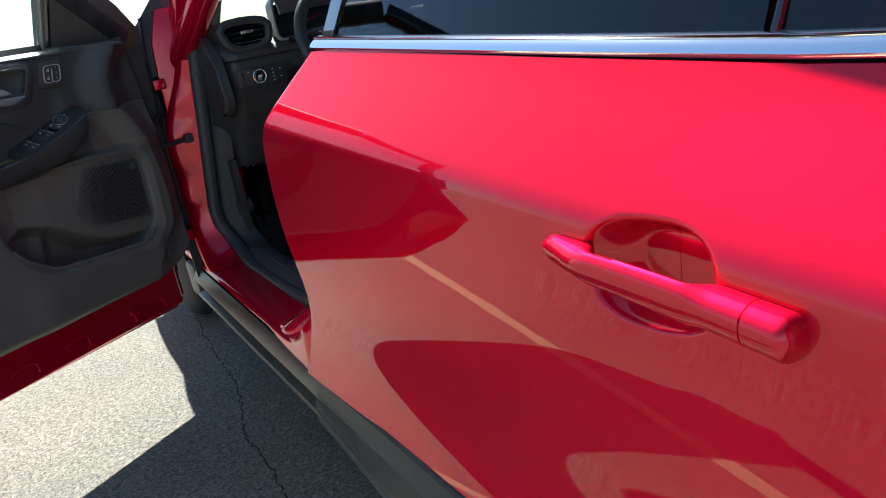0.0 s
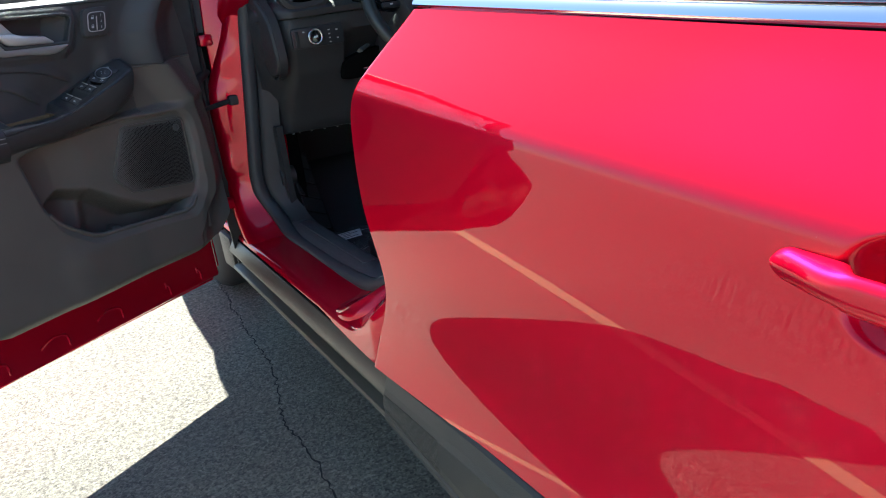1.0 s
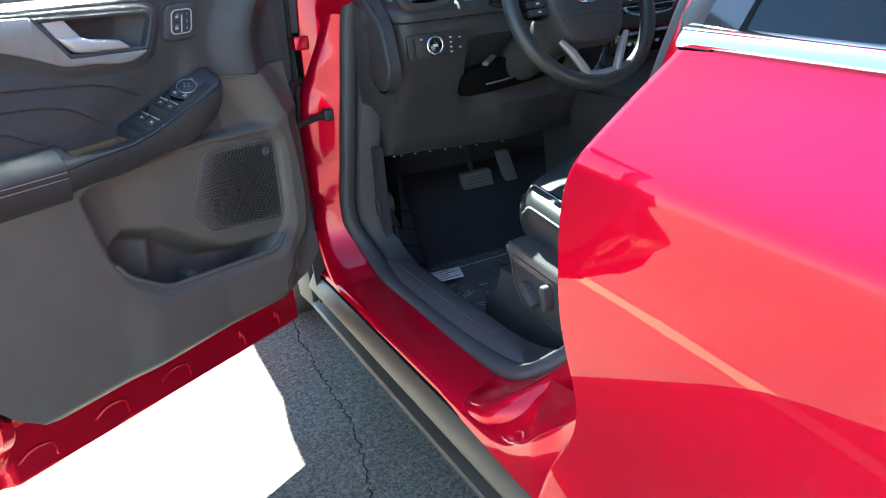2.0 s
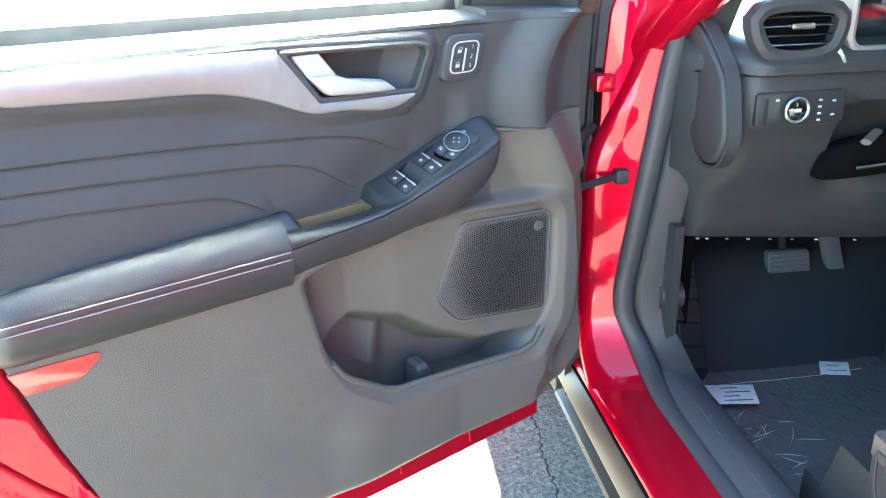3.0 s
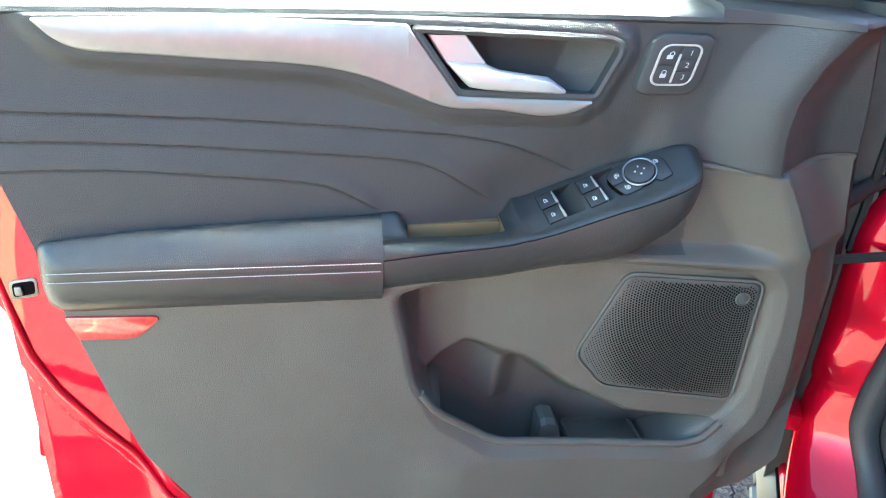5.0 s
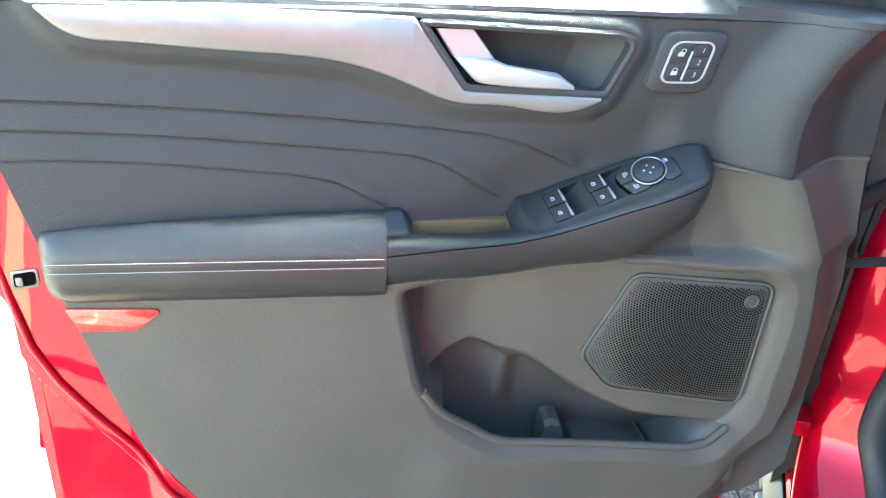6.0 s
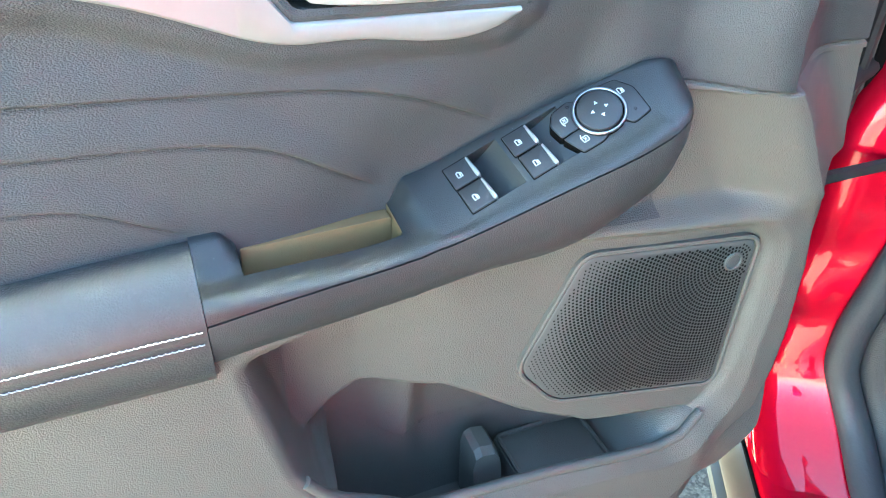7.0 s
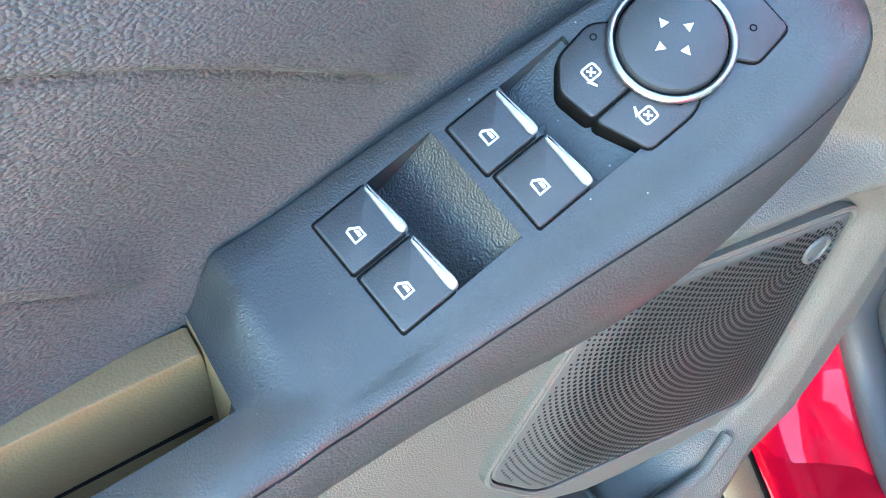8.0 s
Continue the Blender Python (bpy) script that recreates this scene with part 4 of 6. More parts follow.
for outline, (ia, ib), (da, db), flip in (
    ([(-0.0355, -0.010), (-0.0285, -0.0185), (-0.0145, -0.0205), (-0.002, -0.012), (-0.004, 0.002), (-0.0338, 0.0028)], (-0.0245, -0.0085), (-0.0165, -0.0165), -1),
    ([(-0.0335, 0.0036), (-0.004, 0.003), (-0.002, 0.012), (-0.0050, 0.0190), (-0.0100, 0.0208), (-0.0270, 0.0208)], (-0.0205, 0.0125), (-0.0105, 0.0155), 1),
    ([(0.0045, -0.0195), (0.0245, -0.0160), (0.0320, -0.0035), (0.0310, 0.0195), (0.0160, 0.0215), (0.004, 0.006)], (0.0225, -0.006), (0.0225, 0.0125), 1),
):
    o = sector(rounded(outline, 0.0022, 3))
    bm = plate(shrink(o, -0.0007), P, -0.014, 0.0003, 0.0001, None, 2)
    plate(o, P, -0.012, 0.0014, 0.0009, bm, 0)
    if flip == 1 and ia > 0:
        car_icon(bm, KA + ia, KB + ib, 0.0052, 1)
    else:
        mirror_icon(bm, KA + ia, KB + ib, 0.0055, 1, flip)
    ring(P, KA + da, KB + db, 0.0010, 0.00022, 0.0014, 12, 6, bm, 2)
    part("mirror_switch", bm, [BUTTON, WHITE, GAP], front_door)
bm = disc(P, KA, KB, 0.0196, -0.004, 0.0014, 0.0006, 40)
part("knob_base", bm, GAP, front_door)
part("knob_ring", ring(P, KA, KB, 0.0186, 0.0013, 0.0030, 48, 10), RING_METAL, front_door, "chrome ring round the mirror control")
part("mirror_knob", disc(P, KA, KB, 0.0168, -0.002, 0.0058, 0.0024, 44), BUTTON, front_door, "round black mirror control with four white arrows")
for i in range(4):
    t = i * math.pi / 2 + 0.06
    c, s = math.cos(t), math.sin(t)
    arrow = [(KA + (0.0060 + x) * c - y * s, KB + (0.0060 + x) * s + y * c) for x, y in ((-0.0015, -0.0015), (0.0014, 0.0), (-0.0015, 0.0015))]
    part("knob_arrow", plate(arrow, P, 0.0050, 0.0060, 0.0001), WHITE, front_door)


# loudspeaker grille: flat sheet with rings of holes
def S(u, w, h):
    return D(u, interp(u, [0.15, 0.20, 0.30, 0.38, 0.43], [0.077, 0.0715, 0.064, 0.054, 0.049]) + h, w)


so = rounded(SPEAKER, 0.014, 5)
bm = plate(so, S, -0.004, 0.0035, 0.0025)
part("speaker_grille", bm, GRILLE, front_door, "perforated dark speaker grille", sharp=60)
part("grille_rim", band(shrink(so, -0.0045), 0.0040, S, -0.004, 0.0045), TRIM_LOW, front_door)
bm = bmesh.new()
inner_o = shrink(so, 0.005)
r_ = 0.011
while r_ < 0.26:
    k = max(6, int(math.tau * r_ / 0.0037))
    for i in range(k):
        t = math.tau * (i + 0.5 * (int(r_ / 0.0036) % 2)) / k
        u, w = 0.2145 + r_ * math.cos(t), 0.800 + r_ * math.sin(t)
        if inside((u, w), inner_o):
            far = math.hypot((u - 0.275) / 1.1, w - 0.742)
            q = 0.00142 - 0.00062 * smoothstep((far - 0.080) / 0.035)
            bm.faces.new([bm.verts.new(S(u + q * math.cos(m * math.tau / 7), w + q * math.sin(m * math.tau / 7), 0.00385)) for m in range(7)])
    r_ += 0.0036
tagged(part("grille_hole", bm, HOLE, front_door, smooth=False), kind="stuff")
bm = ring(S, 0.2145, 0.800, 0.0085, 0.0016, 0.0042, 28, 8)
disc(S, 0.2145, 0.800, 0.0078, 0.0, 0.0046, 0.001, 24, bm)
part("grille_boss", bm, GRILLE, front_door)

# the bin: lip, deep liner, fittings
BIN_U = [0.160, 0.176, 0.191, 0.239, 0.413, 0.525, 0.604, 0.618, 0.630]
BIN_W = [0.690, 0.660, 0.6174, 0.5785, 0.592, 0.6035, 0.6587, 0.682, 0.7024]


def bin_low(u):
    return interp(u, BIN_U, BIN_W)


lip = chaikin([(0.624, 0.690), (0.6036, 0.6587), (0.565, 0.631), (0.5253, 0.6035), (0.47, 0.598), (0.4127, 0.592), (0.32, 0.585), (0.2389, 0.5785), (0.205, 0.606)], 1, closed=False)
part("bin_lip", tube([D(u, trim_depth(u, w - 0.003) - 0.0026, w + 0.0005) for u, w in lip], 0.0055, 12), TRIM_LOW, front_door)
rows_ = []
for u in steps(0.205, 0.614, 46):
    wb = bin_low(u)
    nf = min(0.074, trim_depth(u, wb - 0.004) - 0.006)
    path = [(min(0.07, trim_depth(u, wb + 0.017) - 0.002), wb + 0.017), (-0.018, 0.53), (-0.010, 0.505), (0.050, 0.500), (nf - 0.008, 0.515), (nf, wb - 0.003)]
    rows_.append([D(u, n, w) for n, w in path] + [D(u, n + dn, w - 0.003) for (n, w), dn in zip(path[::-1], (0.003, 0.003, 0.002, -0.002, -0.003, -0.003))])
part("bin_liner", loft(rows_), TRIM_LOW, front_door, sharp=60)
part("bin_end", plate([(-0.02, 0.50), (0.068, 0.50), (0.070, 0.675), (-0.02, 0.69)], lambda a, b, h: D(0.616 + h, a, b), -0.003, 0.002, 0.0005), TRIM_LOW, front_door)
rows_ = []
for t in steps(0, 1, 16):
    u = 0.292 - 0.114 * t
    wt = interp(t, [0, 0.12, 0.55, 0.72, 0.92, 1], [0.548, 0.560, 0.604, 0.612, 0.612, 0.600])
    nf = min(0.078, trim_depth(u, 0.575) - 0.007)
    rows_.append([D(u, -0.012, wt + 0.004), D(u, 0.030, wt + 0.003), D(u, nf - 0.014, wt), D(u, nf - 0.006, wt - 0.004), D(u, nf, wt - 0.012), D(u, nf, 0.51), D(u, -0.012, 0.51)])
part("bin_wedge", loft(rows_), TRIM_LOW, front_door, sharp=50)
rows_ = [[D(u, 0.0, wt), D(u, 0.026, wt - 0.002), D(u, 0.034, wt - 0.008), D(u, 0.042, 0.51), D(u, 0.0, 0.51)] for u, wt in ((0.448, 0.582), (0.445, 0.594), (0.438, 0.598), (0.424, 0.595), (0.418, 0.586), (0.416, 0.575))]
part("bin_divider", loft(rows_), TRIM_LOW, front_door, sharp=25)
part("bin_tray", plate(rect(0.296, -0.012, 0.404, 0.074, 0.006, 3), lambda a, b, h: D(a, b, 0.552 + h), -0.03, 0.006, 0.003), TRIM_LOW, front_door)
part("tray_rim", band(rect(0.298, -0.010, 0.402, 0.072, 0.006, 3), 0.004, lambda a, b, h: D(a, b, 0.556 + h), 0.0, 0.007), TRIM_LOW, front_door)

# reflector and latch at the door's rear edge
ro = rounded([(1.010, 0.8225), (0.917, 0.8195), (0.914, 0.815), (0.930, 0.800), (0.941, 0.793), (0.997, 0.793)], 0.004, 3)
part("reflector", plate(ro, lambda a, b, h: D(a, trim_depth(min(a, 0.98), b) + h, b), -0.004, 0.003, 0.0015), REFLECTOR, front_door, "red door-edge reflector")
lo_ = lambda a, b, h: D(a, shell_in(a, b) + h, b)
bm = plate(rounded([(1.0715, 0.8475), (1.0425, 0.8515), (1.0430, 0.8290), (1.0725, 0.8245)], 0.005, 3), lo_, -0.006, 0.0015, 0.0006, None, 1)
plate(rounded([(1.0685, 0.8445), (1.0455, 0.8480), (1.0460, 0.8320), (1.0690, 0.8280)], 0.004, 3), lo_, -0.004, 0.0022, 0.0005, bm, 0)
plate(rect(1.058, 0.831, 1.066, 0.842, 0.002, 2), lo_, 0.0, 0.005, 0.001, bm, 1)
part("door_latch", bm, [GAP, STEEL], front_door, "bare metal door latch")

# ---- body: x inwards from the left flank, y ahead, z up ----
FLANK = spline([0.28, 0.34, 0.365, 0.39, 0.42, 0.46, 0.50, 0.54, 0.60, 0.70, 0.80, 0.88, 0.925, 0.945, 0.965, 0.99, 1.02, 1.05, 1.10, 1.15], [0.010, 0.002, 0.009, 0.0180, 0.0268, 0.0345, 0.0376, 0.0366, 0.0312, 0.0230, 0.0190, 0.0185, 0.0205, 0.0265, 0.0405, 0.0630, 0.091, 0.118, 0.155, 0.19])


def flank(y, z):
    """How far in the painted flank of the doors and wings lies."""
    shift = 0.088 * max(0.0, -y) * smoothstep((z - 0.5) / 0.3)
    zc = z + shift
    x = FLANK(zc)
    x += 0.066 * max(0.0, -y) * smoothstep((z - 0.25) / 0.55)
    x += 0.10 * smoothstep((y - 1.5) / 0.9) ** 2 + 0.12 * smoothstep((-y - 1.5) / 0.8) ** 2
    return x


def belt(y):
    """Height of the window line."""
    return interp(y, [-1.3, -0.97, -0.73, -0.07, 1.2], [0.985, 0.996, 1.010, 1.051, 1.055])


door_front = spline([0.33, 0.40, 0.45, 0.50, 0.55, 0.60, 0.66, 0.72, 0.80, 0.86, 0.92, 0.947, 1.0, 1.05], [0.088, 0.080, 0.068, 0.040, 0.010, -0.008, -0.004, 0.006, 0.005, -0.001, -0.018, -0.031, -0.053, -0.075])


def clad_top(y):
    """Height of the cladding's upper edge along the rear door."""
    return interp(y, [-1.25, -0.5, -0.3, 0.035], [0.415, 0.405, 0.405, 0.391])


def cup_depth(y, z):
    """Hollow behind the outside handle."""
    r = (abs((y + 0.905) / 0.078) ** 2.6 + abs((z - 0.826) / 0.053) ** 2.6) ** (1 / 2.6)
    return 0.048 * (1 - smoothstep((r - 0.50) / 0.52))


bm = bmesh.new()
up = steps(0, 0.55, 70) + steps(0.552, 0.79, 140) + steps(0.795, 1, 60)
along_ = steps(0, 0.62, 110) + steps(0.6225, 0.82, 170) + steps(0.825, 1, 40)
rows, cols = len(up) - 1, len(along_) - 1
G = []
for t in up:
    r = []
    for s in along_:
        z0 = clad_top(-1.25 * s) - 0.002
        z = z0 + (belt(-1.25 * s) - 0.004 - z0) * t
        y = door_front(z) + (-1.25 - door_front(z)) * s
        x = flank(y, z) + cup_depth(y, z)
        e = min(s * 1.25, 1.0)
        x += 0.006 * (1 - smoothstep(e / 0.006))
        r.append(bm.verts.new((x, y, z)))
    G.append(r)
for j in range(rows):
    for i in range(cols):
        bm.faces.new((G[j][i], G[j][i + 1], G[j + 1][i + 1], G[j + 1][i]))
rim = [G[0][i] for i in range(cols + 1)] + [G[j][cols] for j in range(1, rows + 1)] + [G[rows][i] for i in range(cols - 1, -1, -1)] + [G[j][0] for j in range(rows - 1, 0, -1)]
back = [bm.verts.new((v.co.x + 0.10 if v.co.z < 1.0 else v.co.x + 0.04, v.co.y - (0.02 if v.co.y > -0.12 else 0), v.co.z)) for v in rim]
for i in range(len(rim)):
    bm.faces.new((rim[i], rim[(i + 1) % len(rim)], back[(i + 1) % len(rim)], back[i]))
rear_door = part("rear_door", bm, RED, car, "closed red rear door with sunlit dusty shoulder")

# outside handle
def handle_row(t, pinch=0.0):
    """Across the handle: lit top facet, crest, upright face, tucked underside."""
    y = -0.776 - 0.286 * t
    zc = 0.835 - 0.027 * t + 0.004 * math.sin(math.pi * t)
    end = min(1.0, math.sqrt(max(0.0, 1 - ((0.07 - t) / 0.07) ** 2)) if t < 0.07 else 1.0, math.sqrt(max(0.0, 1 - ((t - 0.96) / 0.04) ** 2)) if t > 0.96 else 1.0)
    end = max(end, 0.12)
    hz = (0.0150 + 0.0060 * t) * end - pinch
    base = flank(y, zc)
    out = base - (0.012 + 0.016 * smoothstep(t / 0.25)) * (0.4 + 0.6 * end) + pinch
    gap = smoothstep((t - 0.20) / 0.08) * (1 - smoothstep((t - 0.66) / 0.08))
    inn = base + 0.010 - 0.022 * gap
    w = inn - out
    prof = [(1.0, 0.55), (0.85, 0.86), (0.60, 1.0), (0.38, 0.93), (0.20, 0.78), (0.10, 0.66), (0.04, 0.50), (0.0, 0.22), (0.0, -0.15), (0.05, -0.48), (0.16, -0.72), (0.36, -0.92), (0.60, -1.0), (0.86, -0.84), (1.0, -0.5)]
    return [(out + w * p, y, zc + hz * q) for p, q in prof]


rows_ = [handle_row(t) for t in steps(0, 0.10, 12) + steps(0.12, 0.84, 34)] + [handle_row(0.857), handle_row(0.859, 0.0014), handle_row(0.861, 0.0014), handle_row(0.863)] + [handle_row(t) for t in steps(0.88, 0.96, 4) + steps(0.965, 1.0, 8)]
part("outside_handle", loft(rows_), RED, rear_door, "red painted pull handle", sharp=50)

part("cup_seam", tube([(flank(-0.905, z) + cup_depth(-0.905, z) - 0.0002, -0.905, z) for z in steps(0.80, 0.866, 14)], 0.0005, 6), RED, rear_door)


# bright strip under the rear window
def strip_row(y):
    x, z = flank(y, belt(y)) + 0.0055, belt(y) - 0.0012
    return [(x + 0.012, y, z - 0.001), (x - 0.004, y, z + 0.0005), (x - 0.0058, y, z + 0.005), (x - 0.003, y, z + 0.010), (x + 0.002, y, z + 0.0145), (x + 0.0045, y, z + 0.0165), (x + 0.004, y, z + 0.018), (x + 0.008, y, z + 0.0205), (x + 0.016, y, z + 0.022), (x + 0.02, y, z + 0.012)]


part("belt_moulding", loft([strip_row(y) for y in steps(-0.073, -1.25, 70)]), CHROME, rear_door, "polished chrome window moulding")
part("belt_gap", loft([[(flank(y, belt(y)) + 0.004, y, belt(y) - 0.004), (flank(y, belt(y)) + 0.001, y, belt(y) - 0.0012), (flank(y, belt(y)) + 0.02, y, belt(y) + 0.002)] for y in steps(-0.073, -1.25, 40)]), GAP, rear_door)


def glazing(y, z):
    return flank(y, belt(y)) + 0.016 + 0.40 * (z - belt(y))


part("rear_window", shell(lambda y, z: (glazing(y, z + belt(y)), y, z + belt(y)), steps(-0.13, -0.93, 20), steps(0.012, 0.52, 10), 0.004), GLASS, rear_door, "dark tinted rear side window", sharp=80)
part("quarter_window", shell(lambda y, z: (glazing(y, z + belt(y)), y, z + belt(y)), steps(-0.95, -1.25, 8), steps(0.012, 0.5, 10), 0.004), GLASS, rear_door, "dark tinted quarter window", sharp=80)
part("window_divider", tube([(glazing(-0.94, z) - 0.001, -0.94 - 0.05 * (z - 1.0), z) for z in steps(1.0, 1.5, 8)], 0.006, 8), GLOSS, rear_door)
part("window_post", loft([[(glazing(y, z) - 0.004, y, z), (glazing(y, z) - 0.004, y - 0.05, z), (glazing(y, z) + 0.05, y - 0.05, z), (glazing(y, z) + 0.05, y, z)] for z in steps(1.06, 1.56, 8) for y in [-0.085 - 0.30 * (z - 1.06)]]), GLOSS, rear_door)
part("window_flange", loft([[(glazing(y, z) + 0.002, y, z), (glazing(y, z) + 0.09, y + 0.03, z), (glazing(y, z) + 0.09, y - 0.02, z), (glazing(y, z) + 0.002, y - 0.02, z)] for z in steps(1.04, 1.56, 8) for y in [-0.080 - 0.30 * (z - 1.06)]]), RED, rear_door)


# ribbed cladding along the rear door
def clad_row(y):
    zt = clad_top(y)
    zb = interp(y, [-1.25, -0.3, 0.02], [0.25, 0.258, 0.292])
    return [(0.05, y, zt + 0.004), (0.027, y, zt + 0.003), (0.0215, y, zt - 0.002), (0.0135, y, zt - 0.026), (0.0145, y, zt - 0.0275), (0.0085, y, zt - 0.040), (0.0045, y, zb + 0.040), (0.0065, y, zb + 0.020), (0.003, y, zb + 0.014), (0.004, y, zb + 0.003), (0.012, y, zb), (0.05, y, zb)]


part("cladding", loft([clad_row(y) for y in steps(0.026, -1.25, 60)]), CLAD, rear_door, "dark textured plastic cladding", sharp=9)
bm = bmesh.new()
for k in range(46):
    y = 0.020 - 0.0045 * k
    zt = clad_top(y)
    zb = interp(y, [-1.25, -0.3, 0.02], [0.25, 0.258, 0.292])
    tube([(0.0090, y, zt - 0.038), (0.0046, y - 0.003, zb + 0.030)], 0.0014, 5, bm)
tagged(part("fine_rib", bm, CLAD, rear_door), kind="stuff")

# sill: painted ledge, dark side panel, groove and lip
SILL = steps(1.42, -0.02, 60)
part("side_sill", loft([[(0.16, y, 0.408), (0.13, y, 0.404), (0.10, y, 0.402), (0.070, y, 0.398), (0.056, y, 0.3945), (0.050, y, 0.391), (0.0475, y, 0.3870), (0.0458, y, 0.3765), (0.053, y, 0.372), (0.16, y, 0.36)] for y in SILL]), RED, car, "red painted door sill")
part("sill_cladding", loft([[(0.052, y, 0.3765), (0.044, y, 0.3750), (0.0405, y, 0.3725), (0.0215, y, 0.338), (0.0210, y, 0.333), (0.0235, y, 0.329), (0.030, y, 0.327), (0.047, y, 0.326), (0.047, y, 0.286), (0.036, y, 0.2830), (0.0255, y, 0.2805), (0.0215, y, 0.275), (0.0235, y, 0.268), (0.034, y, 0.262), (0.08, y, 0.262), (0.08, y, 0.37)] for y in steps(1.225, -0.02, 52)]), SILL_CLAD, car, "dark plastic sill cladding, tan ground light in its colour", sharp=30)
part("sill_gap", tube([(0.0455, y, 0.3765) for y in (1.42, 0.7, -0.02)], 0.0035, 8), GAP, car)


# black block painting the dark of the gap ahead of the sill
part("sill_end_shade", block((0.050, 1.205, 0.268), (0.11, 1.275, 0.372), 0.004), GAP, car)
part("splash_panel", plate([(1.262, 0.262), (1.275, 0.245), (1.40, 0.235), (1.41, 0.26), (1.41, 0.345), (1.395, 0.36), (1.275, 0.362), (1.262, 0.352)], lambda a, b, h: (0.052 - h, a, b), -0.05, 0.018, 0.006), CLAD, car, "dark plastic splash panel ahead of the sill")


# frame of the door opening
def inward(z):
    return 0.20 * (z - 1.06 + math.sqrt((z - 1.06) ** 2 + 0.008))


RING = [(1.120, 0.90), (1.128, 0.72), (1.138, 0.57), (1.122, 0.485), (1.06, 0.425), (0.96, 0.398), (0.80, 0.395), (0.58, 0.396), (0.42, 0.404), (0.335, 0.428), (0.262, 0.472), (0.210, 0.545), (0.180, 0.64), (0.145, 0.775), (0.098, 0.89), (0.045, 0.985), (0.0, 1.118), (-0.05, 1.25), (-0.16, 1.52), (-0.10, 1.60), (0.10, 1.615), (0.40, 1.575), (0.72, 1.43), (0.96, 1.29), (1.07, 1.19), (1.116, 1.06)]
RING = chaikin(RING, 3)
cy, cz = 0.5, 0.9
NR = len(RING)


def ring_normal(i):
    (ay, az), (by, bz) = RING[i - 1], RING[(i + 1) % NR]
    ty, tz = by - ay, bz - az
    l = math.hypot(ty, tz)
    ny, nz = tz / l, -ty / l
    y, z = RING[i]
    if (y - cy) * ny + (z - cz) * nz < 0:
        ny, nz = -ny, -nz
    return ny, nz


def pressing(y, z):
    """Beads and dents pressed into the hinge pillar."""
    if y < 0.98 or not 0.45 < z < 1.05:
        return 0.0
    k = smoothstep((y - 0.98) / 0.06) * smoothstep((z - 0.45) / 0.05) * smoothstep((1.05 - z) / 0.05)
    return k * (0.0050 * math.exp(-((z - 0.585) / 0.016) ** 2) - 0.0060 * math.exp(-((z - 0.625) / 0.014) ** 2) + 0.0045 * math.exp(-((z - 0.70) / 0.022) ** 2) - 0.004 * math.exp(-((z - 0.79) / 0.03) ** 2) + 0.004 * math.exp(-((z - 0.90) / 0.025) ** 2) + 0.0015 * math.sin(61 * z + 3 * y))


def ring_sweep(profile, pressed=0.0):
    rows = []
    for i in range(NR):
        ny, nz = ring_normal(i)
        y, z = RING[i]
        b = smoothstep((0.34 - y) / 0.14) * smoothstep((z - 0.40) / 0.12)
        a = 0.8 * smoothstep((y - 0.85) / 0.15) * smoothstep((z - 0.82) / 0.26)
        front = smoothstep((y - 0.90) / 0.12)
        lean = front * (-0.031 + 0.129 * max(0.0, z - 0.58)) * smoothstep((z - 0.42) / 0.12) + (1 - front) * inward(z)
        rows.append([((x + a * max(0.0, 0.135 - x)) * (1 - b) + (0.21 + (x - 0.15) * 0.35) * b + max(0.0, lean) + min(0.0, lean) * smoothstep((x - 0.06) / 0.06) + pressed * pressing(y, z) * (1 if 0.05 < x < 0.14 else 0), y + ny * o + pressed * 0.8 * pressing(y, z + 0.02) * (1 if 0.04 < x < 0.11 else 0), z + nz * o) for x, o in profile])
    return loft(rows + rows[:1], caps=False)


part("door_frame", ring_sweep([(0.17, -0.004), (0.150, 0.0), (0.132, 0.006), (0.10, 0.010), (0.075, 0.014), (0.060, 0.020), (0.050, 0.032), (0.048, 0.05), (0.06, 0.075), (0.17, 0.075)], 1.0), RED, car, "red painted frame of the door opening", sharp=60)
part("door_seal", ring_sweep([(0.166 + 0.022 * math.cos(k * math.tau / 12), -0.008 + 0.017 * math.sin(k * math.tau / 12)) for k in range(12)]), SEAL, car, "dark grey rubber door seal")
part("opening_trim", ring_sweep([(0.186, -0.004), (0.190, -0.016), (0.202, -0.024), (0.245, -0.030), (0.245, 0.02), (0.186, 0.02)]), DASH, car, sharp=60)

# rear corner of the sill, swept up in line with the rear door's lower edge
EDGE = chaikin([(0.62, 0.391), (0.44, 0.392), (0.30, 0.396), (0.22, 0.410), (0.155, 0.444), (0.095, 0.495), (0.035, 0.553), (-0.02, 0.60)], 3, closed=False)
DEEP = chaikin([(0.62, 0.391), (0.50, 0.394), (0.41, 0.403), (0.355, 0.418), (0.322, 0.432), (0.305, 0.442), (0.295, 0.449), (0.288, 0.454)], 3, closed=False)


